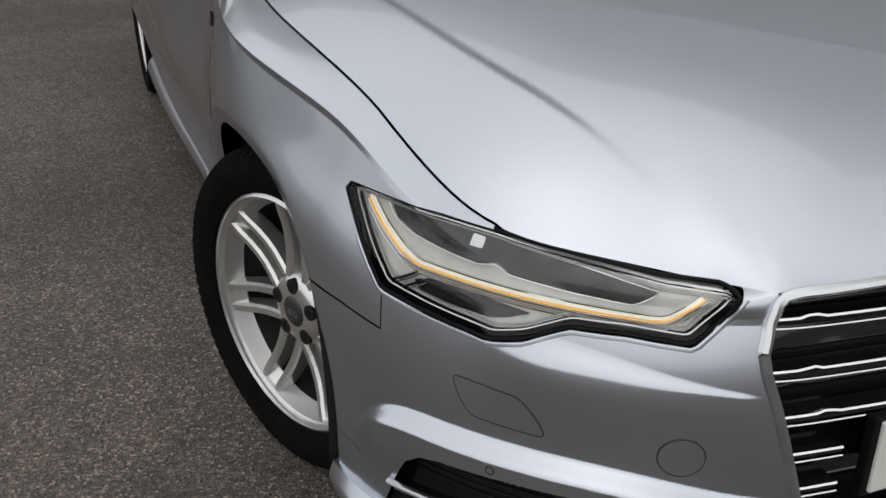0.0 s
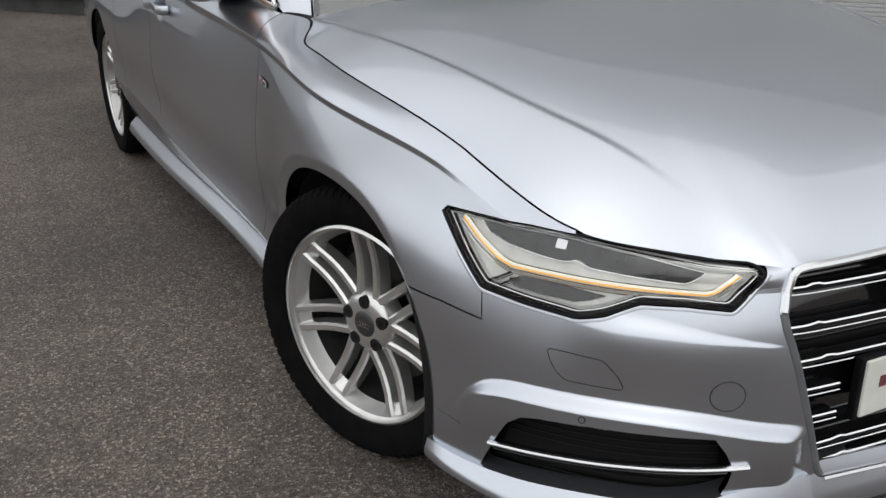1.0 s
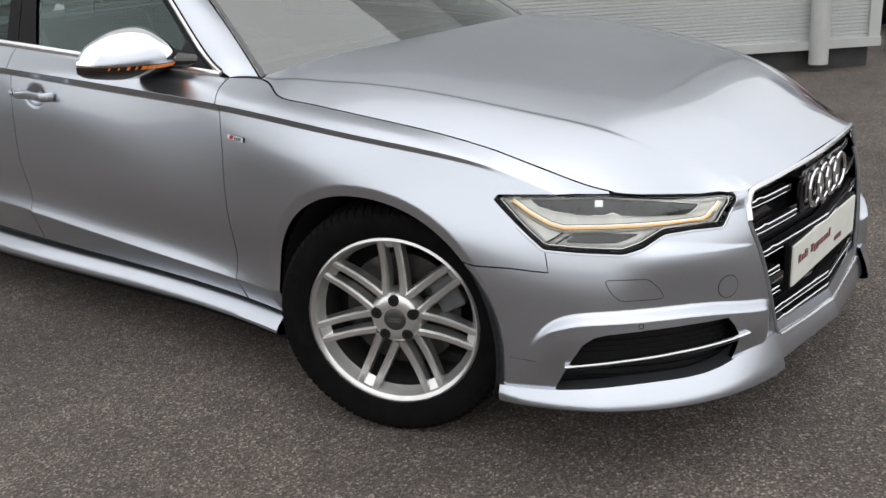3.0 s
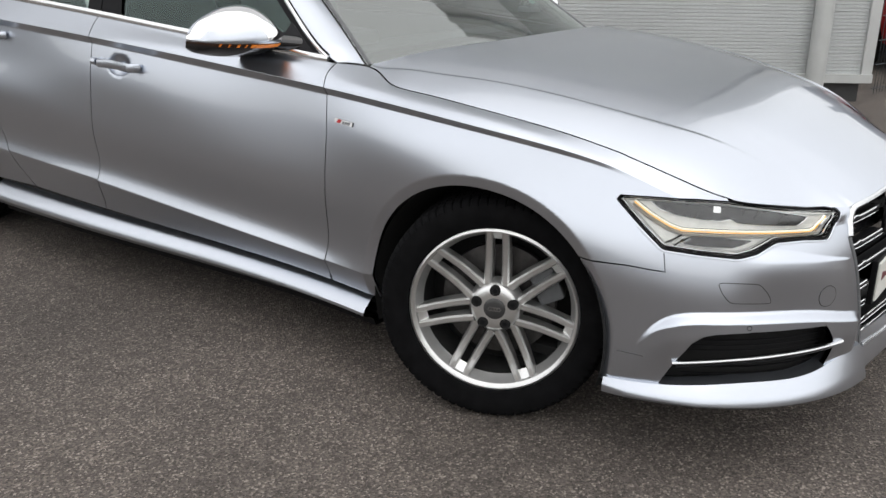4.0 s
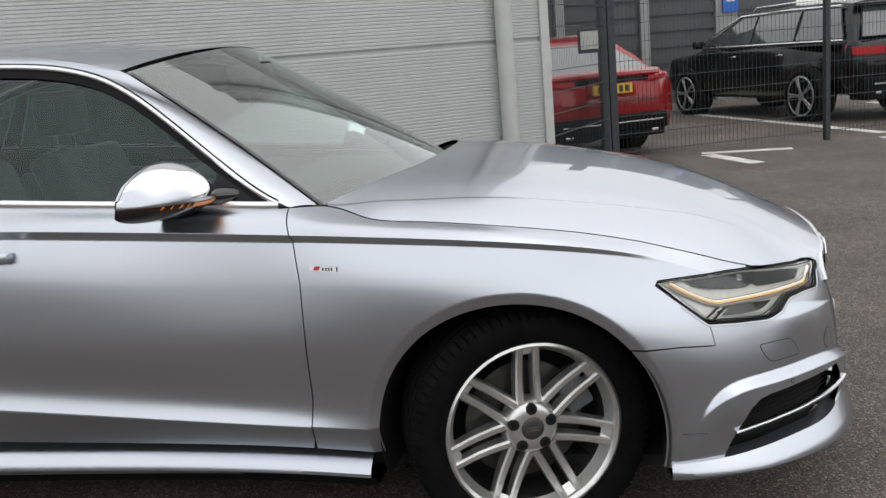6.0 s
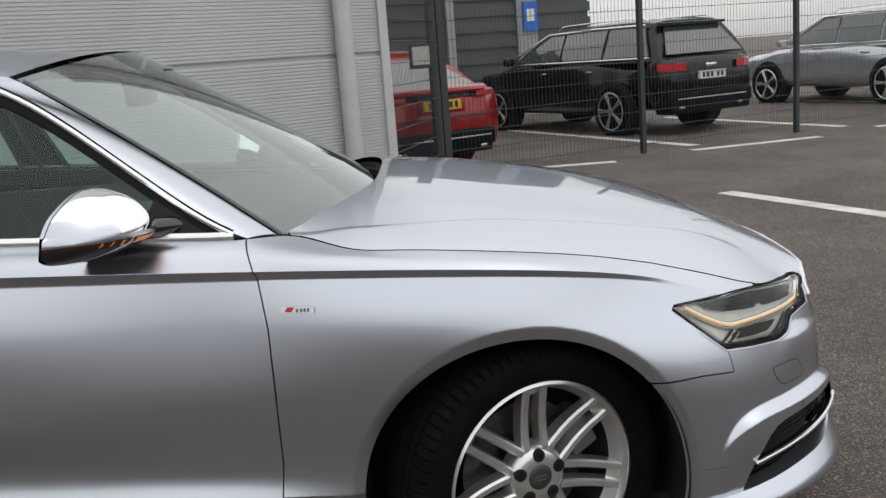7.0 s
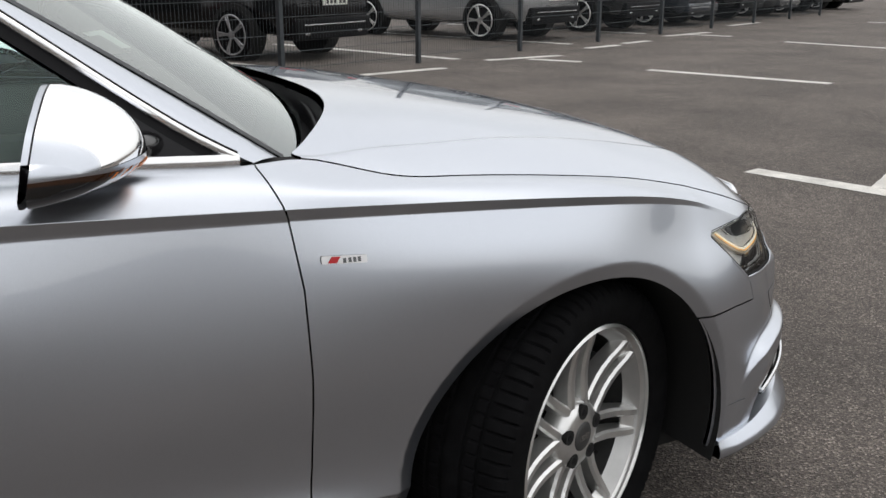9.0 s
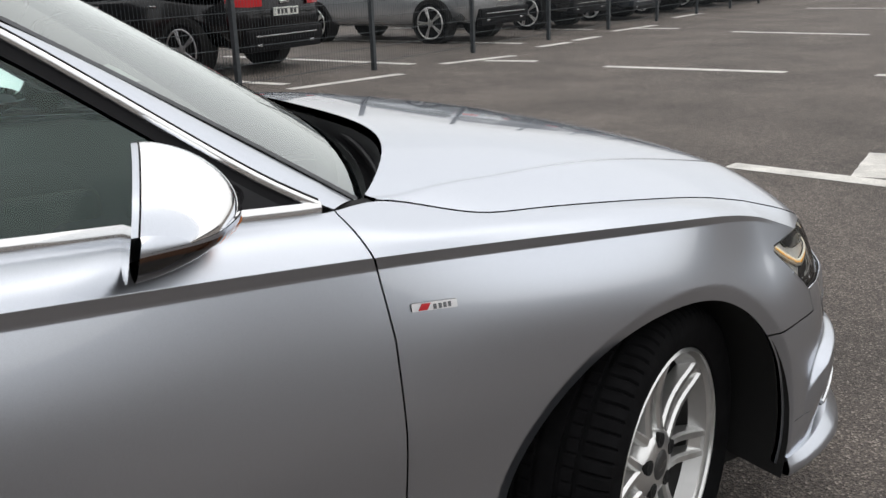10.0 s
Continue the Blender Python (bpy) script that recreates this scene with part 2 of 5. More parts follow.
def ledge(s, z):
    """The sloping ledge under the headlamp, which runs out at the grille."""
    s = np.asarray(s, float)
    up, low = UNDER_UP(s), UNDER_LOW(s)
    h = np.maximum(up - low, .002)
    return .40 * h * ease((up - z) / h) * (1 - ease((low - z) / .13)) * ease((-.64 - s) / .14) * ease((s + 1.06) / .04)


def skin(s, v, lift=0.0):
    """Points of the right flank and nose."""
    d, z = section(s, v)
    cup = sum(-.021 * ease(1.25 - np.hypot((s - c) / .056, (z - h) / .034)) for c, h in ((1.545, .862), (2.375, .905)))
    lip = 0.0
    for c in (.035, 2.93):
        q = np.clip(.413 - np.hypot(s - c, z - .31), 0, .05)
        lip = lip - .5 * np.where(q < .006, q * q / .012, q - .003) * (np.abs(s - c) < .5) * (z > .22)
    a, y = plan(s, d + lift + blade(s, z) + ledge(s, z) + cup + lip)
    return np.stack([-a, y, z], -1)


def level_at(s, zt):
    """The level v at which the skin has the height zt."""
    s, zt = np.broadcast_arrays(np.asarray(s, float), np.asarray(zt, float))
    lo, hi = np.zeros(s.shape), np.full(s.shape, 10.0)
    for _ in range(22):
        mid = (lo + hi) / 2
        up = section(s, mid)[1] < zt
        lo, hi = np.where(up, mid, lo), np.where(up, hi, mid)
    return (lo + hi) / 2


# ---- making meshes ----
def link(name, verts, faces, mat, parent=None, label="", normals=None, smooth=True):
    me = bpy.data.meshes.new(name)
    me.from_pydata([tuple(map(float, v)) for v in verts], [], faces)
    me.validate()
    if smooth:
        me.polygons.foreach_set("use_smooth", [True] * len(me.polygons))
    if normals is not None and len(normals) == len(me.vertices):
        me.normals_split_custom_set_from_vertices([tuple(map(float, n)) for n in normals])
    if mat:
        me.materials.append(mat)
    ob = new(name, me)
    ob.parent = parent
    if label:
        tagged(ob, label)
    return ob


def part(name, bm, mat, parent=None, label="", smooth=False):
    me = bpy.data.meshes.new(name)
    if smooth:
        for fc in bm.faces:
            fc.smooth = True
        if smooth != "all":
            for e in bm.edges:
                e.smooth = len(e.link_faces) == 2 and e.calc_face_angle(0) < radians(34)
    bm.to_mesh(me)
    bm.free()
    me.materials.append(mat)
    ob = new(name, me)
    ob.parent = parent
    if label:
        tagged(ob, label)
    return ob


def empty(name, label, category, m=None, group=""):
    ob = new(name)
    ob.empty_display_size = 0.1
    if m is not None:
        ob.matrix_basis = m
    return tagged(ob, label, category, group)


def block(x0, x1, y0, y1, z0, z1, bevel=0.0, seg=2, bm=None):
    bm = bm or bmesh.new()
    made = bmesh.ops.create_cube(bm, size=1)["verts"]
    for v in made:
        v.co = Vector(((x0 + x1) / 2 + v.co.x * (x1 - x0), (y0 + y1) / 2 + v.co.y * (y1 - y0), (z0 + z1) / 2 + v.co.z * (z1 - z0)))
    if bevel:
        es = list({e for v in made for e in v.link_edges})
        bmesh.ops.bevel(bm, geom=es, offset=bevel, segments=seg, affect="EDGES", profile=0.6)
    return bm


def rod(a, b, r, seg=12, bm=None, r2=None):
    bm = bm or bmesh.new()
    a, b = Vector(a), Vector(b)
    m = Matrix.Translation((a + b) / 2) @ (b - a).to_track_quat("Z", "Y").to_matrix().to_4x4()
    bmesh.ops.create_cone(bm, cap_ends=True, segments=seg, radius1=r, radius2=r if r2 is None else r2, depth=(b - a).length, matrix=m)
    return bm


def loft(rings, close_ring=False, caps=False, bm=None):
    """Quads between rows of points, each row of one length."""
    bm = bm or bmesh.new()
    rows = [[bm.verts.new(p) for p in r] for r in rings]
    n = len(rows[0])
    for r0, r1 in zip(rows, rows[1:]):
        for i in range(n if close_ring else n - 1):
            j = (i + 1) % n
            try:
                bm.faces.new((r0[i], r0[j], r1[j], r1[i]))
            except ValueError:
                pass
    if caps:
        for r in (rows[0][::-1], rows[-1]):
            try:
                bm.faces.new(r)
            except ValueError:
                pass
    bmesh.ops.recalc_face_normals(bm, faces=bm.faces)
    return bm


def lathe(profile, seg, axis_rows=None):
    """Spin (radius, x) pairs round the x axis."""
    rings = []
    for i in range(seg):
        t = 2 * math.pi * i / seg
        rings.append([(x, r * math.sin(t), r * math.cos(t)) for r, x in profile])
    return loft(rings + rings[:1])


def inside(poly, P, Q):
    out = np.zeros(P.shape, bool)
    x0, y0 = poly[:, 0], poly[:, 1]
    x1, y1 = np.roll(x0, -1), np.roll(y0, -1)
    for a, b, c, d in zip(x0, y0, x1, y1):
        if b == d:
            continue
        hit = ((b > Q) != (d > Q)) & (P < (c - a) * (Q - b) / (d - b) + a)
        out ^= hit
    return out


def clip(poly, lo0, hi0, lo1, hi1):
    pts = poly
    for ax, lim, keep in ((0, lo0, 1), (0, hi0, -1), (1, lo1, 1), (1, hi1, -1)):
        out = []
        for i, p in enumerate(pts):
            q = pts[i - 1]
            fp, fq = (p[ax] - lim) * keep, (q[ax] - lim) * keep
            if (fp >= 0) != (fq >= 0):
                k = fq / (fq - fp)
                out.append((q[0] + (p[0] - q[0]) * k, q[1] + (p[1] - q[1]) * k))
            if fp >= 0:
                out.append(p)
        pts = out
        if not pts:
            break
    return pts


def dense(poly, step):
    out = []
    for p, q in zip(poly, poly[1:] + poly[:1]):
        n = max(1, int(math.hypot(q[0] - p[0], q[1] - p[1]) / step))
        out += [(p[0] + (q[0] - p[0]) * i / n, p[1] + (q[1] - p[1]) * i / n) for i in range(n)]
    return out


def rounded(poly, r, n=5):
    """The polygon with its corners rounded to about r."""
    out = []
    k = len(poly)
    for i in range(k):
        p, a, b = (np.array(poly[j % k], float) for j in (i, i - 1, i + 1))
        ra, rb = min(r, np.linalg.norm(a - p) * .45), min(r, np.linalg.norm(b - p) * .45)
        u, w = p + (a - p) / np.linalg.norm(a - p) * ra, p + (b - p) / np.linalg.norm(b - p) * rb
        for t in np.linspace(0, 1, n):
            out.append(tuple((1 - t) ** 2 * u + 2 * t * (1 - t) * p + t * t * w))
    return out


def shrink(poly, g):
    """The closed polygon moved inwards by g."""
    p = np.array(poly)
    area = np.sum(p[:, 0] * np.roll(p[:, 1], -1) - np.roll(p[:, 0], -1) * p[:, 1])
    t = np.roll(p, -1, 0) - np.roll(p, 1, 0)
    t /= np.linalg.norm(t, axis=1)[:, None] + 1e-12
    n = np.stack([-t[:, 1], t[:, 0]], 1) * (1 if area > 0 else -1)
    return [tuple(v) for v in p + n * g]


CORE = np.array((0, 1.2, .45))


def trimmed(name, poly, surf, mat, parent, hp, hq, thick=.012, label="", mirror=False, core=CORE, rim=True):
    """A sheet cut out of the surface surf(P, Q) along a dense polygon of its parameters, with turned-in edges."""
    arr = np.array(poly)
    if np.sum(arr[:, 0] * np.roll(arr[:, 1], -1) - np.roll(arr[:, 0], -1) * arr[:, 1]) < 0:
        arr = arr[::-1].copy()
    lo, hi = arr.min(0), arr.max(0)
    n0, n1 = int(np.ceil((hi[0] - lo[0]) / hp)), int(np.ceil((hi[1] - lo[1]) / hq))
    g0, g1 = np.linspace(lo[0] - 1e-6, hi[0] + 1e-6, n0 + 1), np.linspace(lo[1] - 1e-6, hi[1] + 1e-6, n1 + 1)
    near = np.zeros((n0, n1), bool)
    sub = np.array(dense([tuple(p) for p in arr], min(hp, hq) / 5))
    i, j = np.clip(np.searchsorted(g0, sub[:, 0]) - 1, 0, n0 - 1), np.clip(np.searchsorted(g1, sub[:, 1]) - 1, 0, n1 - 1)
    near[i, j] = True
    mid = inside(arr, *np.meshgrid((g0[1:] + g0[:-1]) / 2, (g1[1:] + g1[:-1]) / 2, indexing="ij"))
    keys, pts, faces = {}, [], []

    def vert(p):
        k = (round(p[0] / hp * 2000), round(p[1] / hq * 2000))
        if k not in keys:
            keys[k] = len(pts)
            pts.append(p)
        return keys[k]
    base = [tuple(p) for p in arr]
    for a in range(n0):
        for b in range(n1):
            if near[a, b]:
                cell = clip(base, g0[a], g0[a + 1], g1[b], g1[b + 1])
            elif mid[a, b]:
                cell = [(g0[a], g1[b]), (g0[a + 1], g1[b]), (g0[a + 1], g1[b + 1]), (g0[a], g1[b + 1])]
            else:
                continue
            ids = []
            for p in cell:
                k = vert(p)
                if not ids or (ids[-1] != k and ids[0] != k):
                    ids.append(k)
            if len(ids) > 2 and len(set(ids)) == len(ids):
                faces.append(ids)
    P = np.array(pts)
    e0, e1 = hp * .05, hq * .05
    co = surf(P[:, 0], P[:, 1])

    def normal(p):
        n = np.cross(surf(p[:, 0] + e0, p[:, 1]) - surf(p[:, 0] - e0, p[:, 1]), surf(p[:, 0], p[:, 1] + e1) - surf(p[:, 0], p[:, 1] - e1))
        n /= np.linalg.norm(n, axis=1)[:, None] + 1e-15
        c = surf(p[:, 0], p[:, 1])
        return n * np.where(np.einsum("ij,ij->i", n, c - core) < 0, -1, 1)[:, None]
    no = normal(P)
    turn = 0.0
    for fc in faces[::7]:
        c = co[fc]
        turn += np.cross(c - c[0], np.roll(c, -1, 0) - c[0]).sum(0) @ no[fc[0]]
    if turn < 0:
        faces = [fc[::-1] for fc in faces]
    if rim:
        bp = np.array(dense([tuple(p) for p in arr], min(hp, hq) * .8))
        bc, bn = surf(bp[:, 0], bp[:, 1]), normal(bp)
        t = np.roll(bc, -1, 0) - np.roll(bc, 1, 0)
        out = np.cross(t, bn)
        out /= np.linalg.norm(out, axis=1)[:, None] + 1e-15
        k, base_i = len(bp), len(co)
        co = np.concatenate([co, bc, bc - bn * thick])
        area = np.sum(bp[:, 0] * np.roll(bp[:, 1], -1) - np.roll(bp[:, 0], -1) * bp[:, 1])
        no = np.concatenate([no, out, out])
        for q in range(k):
            r = (q + 1) % k
            faces.append([base_i + q, base_i + r, base_i + k + r, base_i + k + q])
    ob = link(name, co, faces, mat, parent, label, no)
    if mirror:
        twin = link(name, co * (-1, 1, 1), [fc[::-1] for fc in faces], mat, parent, label, no * (-1, 1, 1))
        return ob, twin
    return ob


def on_skin(poly, gap=.0018, r=0.0):
    """A polygon of (s, height) as a dense one of (s, level)."""
    if r:
        poly = rounded(poly, r)
    poly = dense(list(poly), .012)
    a = np.array(poly)
    v0 = level_at(a[:, 0], a[:, 1])
    a[:, 1] = section(a[:, 0], v0)[1]
    a = np.array(shrink([tuple(p) for p in a], gap))
    return list(zip(a[:, 0], np.where(v0 > 9.99, 9.95, level_at(a[:, 0], a[:, 1]))))


def flank(name, poly, mat, parent, gap=.0018, r=0.0, lift=0.0, mirror=True, label="", thick=.014, hp=.02, hq=.16):
    return trimmed(name, on_skin(poly, gap, r), lambda P, Q: skin(P, Q, lift), mat, parent, hp, hq, thick, label, mirror)


# ---- ground ----
def asphalt():
    m = bpy.data.materials.new("asphalt")
    m.use_nodes = True
    nt, b = m.node_tree, m.node_tree.nodes["Principled BSDF"]
    co = nt.nodes.new("ShaderNodeTexCoord")

    def tex(kind, scale, detail=4.0):
        n = nt.nodes.new(kind)
        n.inputs["Scale"].default_value = scale
        if kind == "ShaderNodeTexNoise":
            n.inputs["Detail"].default_value = detail
        nt.links.new(co.outputs["Object"], n.inputs["Vector"])
        return n
    stones, grain, patch = tex("ShaderNodeTexVoronoi", 175), tex("ShaderNodeTexNoise", 230, 4), tex("ShaderNodeTexNoise", .9, 6)
    blot = tex("ShaderNodeTexNoise", 9, 4)
    val = nt.nodes.new("ShaderNodeSeparateColor")
    nt.links.new(stones.outputs["Color"], val.inputs[0])
    chips = nt.nodes.new("ShaderNodeValToRGB")         # single stones from bitumen black to pale grit
    e = chips.color_ramp.elements
    e[0].color, e[0].position = (.019, .0162, .0142, 1), .0
    e[1].color, e[1].position = (.430, .375, .330, 1), 1.0
    for at, c in ((.30, (.056, .0475, .0415, 1)), (.62, (.116, .0975, .085, 1)), (.88, (.190, .160, .139, 1))):
        k = e.new(at)
        k.color = c
    nt.links.new(val.outputs[0], chips.inputs["Fac"])
    ramp = nt.nodes.new("ShaderNodeValToRGB")
    ramp.color_ramp.elements[0].color, ramp.color_ramp.elements[1].color = (.028, .0232, .0198, 1), (.200, .167, .143, 1)
    ramp.color_ramp.elements[0].position, ramp.color_ramp.elements[1].position = .32, .70
    nt.links.new(grain.outputs["Fac"], ramp.inputs["Fac"])
    mix = nt.nodes.new("ShaderNodeMix")
    mix.data_type = "RGBA"
    mix.inputs["Factor"].default_value = .68
    nt.links.new(ramp.outputs[0], mix.inputs["A"])
    nt.links.new(chips.outputs[0], mix.inputs["B"])
    prev = mix.outputs["Result"]
    for t, amt in ((patch, .28), (blot, .14)):
        r = nt.nodes.new("ShaderNodeMapRange")
        r.inputs["From Min"].default_value, r.inputs["From Max"].default_value = .3, .7
        r.inputs["To Min"].default_value, r.inputs["To Max"].default_value = 1 - amt, 1 + amt
        nt.links.new(t.outputs["Fac"], r.inputs["Value"])
        mm = nt.nodes.new("ShaderNodeMix")
        mm.data_type, mm.blend_type = "RGBA", "MULTIPLY"
        mm.inputs["Factor"].default_value = 1
        nt.links.new(prev, mm.inputs["A"])
        nt.links.new(r.outputs[0], mm.inputs["B"])
        prev = mm.outputs["Result"]
    nt.links.new(prev, b.inputs["Base Color"])
    b.inputs["Roughness"].default_value = .82
    bp = nt.nodes.new("ShaderNodeBump")
    bp.inputs["Strength"].default_value, bp.inputs["Distance"].default_value = .8, .006
    nt.links.new(stones.outputs["Distance"], bp.inputs["Height"])
    bp2 = nt.nodes.new("ShaderNodeBump")
    bp2.inputs["Strength"].default_value, bp2.inputs["Distance"].default_value = .7, .004
    nt.links.new(grain.outputs["Fac"], bp2.inputs["Height"])
    nt.links.new(bp.outputs[0], bp2.inputs["Normal"])
    nt.links.new(bp2.outputs[0], b.inputs["Normal"])
    return m


ASPHALT = asphalt()
WHITE_LINE = material("road_paint", (.62, .60, .56), .7, vary=.25, scale=5, fine=.2, fine_scale=150, bump=.002, bump_scale=200)
bm = bmesh.new()
bmesh.ops.create_grid(bm, x_segments=8, y_segments=8, size=600)
tagged(part("ground", bm, ASPHALT), "worn dark grey asphalt car park surface", "ground", kind="structure")

FENCE_D = Vector((.417, -.909, 0)).normalized()
BAY_D = Vector((.913, .407, 0))
POST0 = Vector((8.60, -2.46, 0))


def paint(p, q, w=.175):
    """A painted line on the asphalt from p to q."""
    p, q = Vector((*p, .004)), Vector((*q, .004))
    d = (q - p).normalized()
    n = Vector((-d.y, d.x, 0)) * w / 2
    bm = bmesh.new()
    k = 14
    for i in range(k):
        e = [p.lerp(q, j / k) + n * s * (1 + .06 * noise.noise(p.lerp(q, j / k) * 9 + Vector((s, 0, 0)))) for j in (i, i + 1) for s in (-1, 1)]
        bm.faces.new([bm.verts.new(v) for v in (e[0], e[1], e[3], e[2])])
    bmesh.ops.remove_doubles(bm, verts=bm.verts[:], dist=.0005)
    bmesh.ops.recalc_face_normals(bm, faces=bm.faces[:])
    for fc in bm.faces:
        if fc.normal.z < 0:
            fc.normal_flip()
    return tagged(part("bay_marking", bm, WHITE_LINE), "worn white painted bay line on asphalt", "road marking", "bay lines", "structure")


MARKS = [((5.14, -2.35), (3.24, -3.15)), ((7.46, -6.98), (5.30, -7.83))]
for p, q in MARKS:
    paint(p, q)

# ---- clad building ----
W_END, W_D = Vector((5.58, .49, 0)), Vector((-.625, .78, 0)).normalized()
W_N = Vector((-W_D.y, W_D.x, 0))
if W_N.dot(Vector((-1, -1, 0))) < 0:
    W_N = -W_N
CLAD = material("grey_cladding", (.50, .515, .515), .45, .25, vary=.06, scale=1.2, fine=.03, fine_scale=40)
# White tone for the unseen upper wall, added to brighten the bonnet's reflection
REFLECTOR_PALE = material("reflector_white", (.80, .81, .82), .4, .1, vary=.05, scale=1.2)
TRIM_W = material("pale_flashing", (.50, .51, .50), .45, .2, vary=.06, scale=6)
PLINTH = material("dark_plinth", (.05, .05, .05), .8, vary=.3, scale=6)


def wall_box(u0, u1, z0, z1, n0, n1, mat, name, parent=None, bevel=.004):
    bm = bmesh.new()
    c = [W_END + W_D * u + W_N * n + Vector((0, 0, z)) for u in (u0, u1) for n in (n0, n1) for z in (z0, z1)]
    bmesh.ops.convex_hull(bm, input=[bm.verts.new(v) for v in c])
    return part(name, bm, mat, parent)


def ribbed(u0, u1, z0, z1, pitch, depth, name, parent, mat=CLAD):
    n = int((z1 - z0) / pitch)
    prof = []
    for i in range(n):
        z = z0 + i * pitch
        prof += [(0, z), (0, z + pitch * .55), (-depth, z + pitch * .72), (-depth, z + pitch * .86)]
    rows = [[W_END + W_D * u + W_N * d + Vector((0, 0, z)) for d, z in prof] for u in (u0, u1)]
    return part(name, loft(rows), mat, parent)


wall = tagged(wall_box(0, 26, .17, 8.2, -8, -.03, CLAD, "wall_clad"), "grey horizontally ribbed metal clad building wall", "wall", kind="structure")
ribbed(0, 26, .24, 1.40, .028, .007, "cladding_sheet", wall)
ribbed(0, 26, 1.425, 4.2, .028, .007, "cladding_sheet", wall)
# Unseen reflector: paler than the wall below so the bonnet mirrors brighter
ribbed(0, 26, 4.23, 8.1, .06, .012, "reflector_sheet", wall, REFLECTOR_PALE)
wall_box(-.03, 26, .17, .24, -.02, .05, TRIM_W, "base_flashing", wall)
wall_box(-.03, .06, .24, 8.2, -.02, .025, TRIM_W, "corner_flashing", wall)
wall_box(.03, 26, 0, .17, -7.9, -.05, PLINTH, "plinth", wall)
pipe = tagged(part("downpipe", rod(W_END + W_D * .47 + W_N * .07 + Vector((0, 0, .06)), W_END + W_D * .47 + W_N * .07 + Vector((0, 0, 8.1)), .075, 24), TRIM_W, smooth=True), "pale grey round downpipe on the clad wall", "pipe")

# ---- mesh fence ----
FENCE = material("fence_paint", (.045, .052, .058), .5, .3, vary=.2, scale=20)
fence = empty("mesh_fence", "dark grey welded mesh fence with square posts", "fence")
for k in range(0, 9):
    p = POST0 + FENCE_D * 2.53 * k
    bm = block(-.03, .03, -.03, .03, 0, 2.1, .004)
    bmesh.ops.rotate(bm, verts=bm.verts[:], cent=(0, 0, 0), matrix=Matrix.Rotation(math.atan2(FENCE_D.y, FENCE_D.x), 3, "Z"))
    bmesh.ops.translate(bm, verts=bm.verts[:], vec=p)
    part("post", bm, FENCE, fence)


# ---- the silver saloon ----
car = empty("saloon_car", "silver metallic saloon car with front wheels turned, parked on asphalt", "car")
ARCH_F, ARCH_R, ARCH_Z, ARCH_RAD = .035, 2.93, .31, .38


def arch(y0, a0, a1, n=40, r=ARCH_RAD):
    return [(y0 + r * math.sin(t), ARCH_Z + r * math.cos(t)) for t in np.linspace(radians(a0), radians(a1), n)]


SHUT_F = [(.643, 1.5), (.640, .94), (.612, .867), (.597, .75), (.594, .60), (.597, .43), (.610, .30), (.622, .268)]
SHUT_M = [(1.742, 1.5), (1.735, .99), (1.706, .92), (1.704, .80), (1.702, .60), (1.703, .45), (1.722, .33), (1.738, .300)]
SHUT_R = [(2.62, 1.5), (2.58, 1.0), (2.46, .86), (2.415, .72), (2.345, .55), (2.26, .40), (2.20, .33), (2.18, .312)]
LAMP = [(-.341, .7145), (-.333, .704), (-.400, .652), (-.475, .597), (-.570, .588), (-.680, .580), (-.735, .592), (-.80, .616), (-.88, .617), (-.964, .611), (-1.002, .640), (-1.030, .6700), (-1.020, .6765), (-.93, .681), (-.80, .6955), (-.66, .7115), (-.56, .7160), (-.46, .7165)]
LAMP_R = rounded(LAMP, .009, 3)
GRILLE = [(S_MID, .716), (-1.25, .711), (-1.12, .699), (-1.093, .694), (-1.078, .682), (-1.052, .612), (-1.056, .575), (-1.071, .53), (-1.10, .43), (-1.138, .30), (-1.152, .272), (-1.30, .262), (S_MID, .260)]
INTAKE = [(-.500, .237), (-.536, .306), (-.574, .369), (-.601, .389), (-.635, .396), (-.735, .402), (-.838, .402), (-.932, .399), (-.950, .374), (-.961, .352), (-.965, .330), (-.962, .303), (-.955, .280), (-.938, .263), (-.859, .256), (-.75, .250), (-.619, .242)]

# skin panels
flank("wing", SHUT_F[:-1] + [(.614, .268), (.412, .262)] + arch(ARCH_F, 98, -51) + [(-.392, .549), (-.490, .541), (-.480, .594)] + LAMP[1::-1] + LAMP[:-4:-1] + [(-.657, .7125), (-.655, 1.5)], SILVER, car, .0014, label="silver front wing with a round wheel arch", hp=.008, hq=.06)
inner = [p for p in INTAKE]
bumper = [(-.2665, .5475), (-.392, .5485), (-.490, .5405), (-.480, .594), (-.570, .587), (-.680, .579), (-.735, .591), (-.80, .615), (-.88, .616), (-.965, .610), (-1.002, .640), (-1.035, .676), (-1.038, 1.5), (-1.080, 1.5), (-1.0775, .682)] + GRILLE[5:] + [(S_MID, .222), (-.75, .222), (-.75, .2499)] + inner[15::-1] + inner[:14:-1] + [(-.7499, .2499), (-.7499, .222), (-.348, .222)] + arch(ARCH_F, -103, -52, 16)
flank("front_bumper", bumper, SILVER, car, .0012, label="silver front bumper with a blade over the side intake", hp=.007, hq=.03)
flank("front_door", SHUT_F + SHUT_M[::-1], SILVER, car, hp=.012, hq=.08)
flank("rear_door", SHUT_M + SHUT_R[::-1], SILVER, car, hp=.014, hq=.08)
flank("quarter_panel", SHUT_R[:-1] + [(2.19, .312), (2.548, .300)] + arch(ARCH_R, -98, 98)[0:] + [(3.4, .25), (3.97, .1), (3.97, 1.5)], SILVER, car)

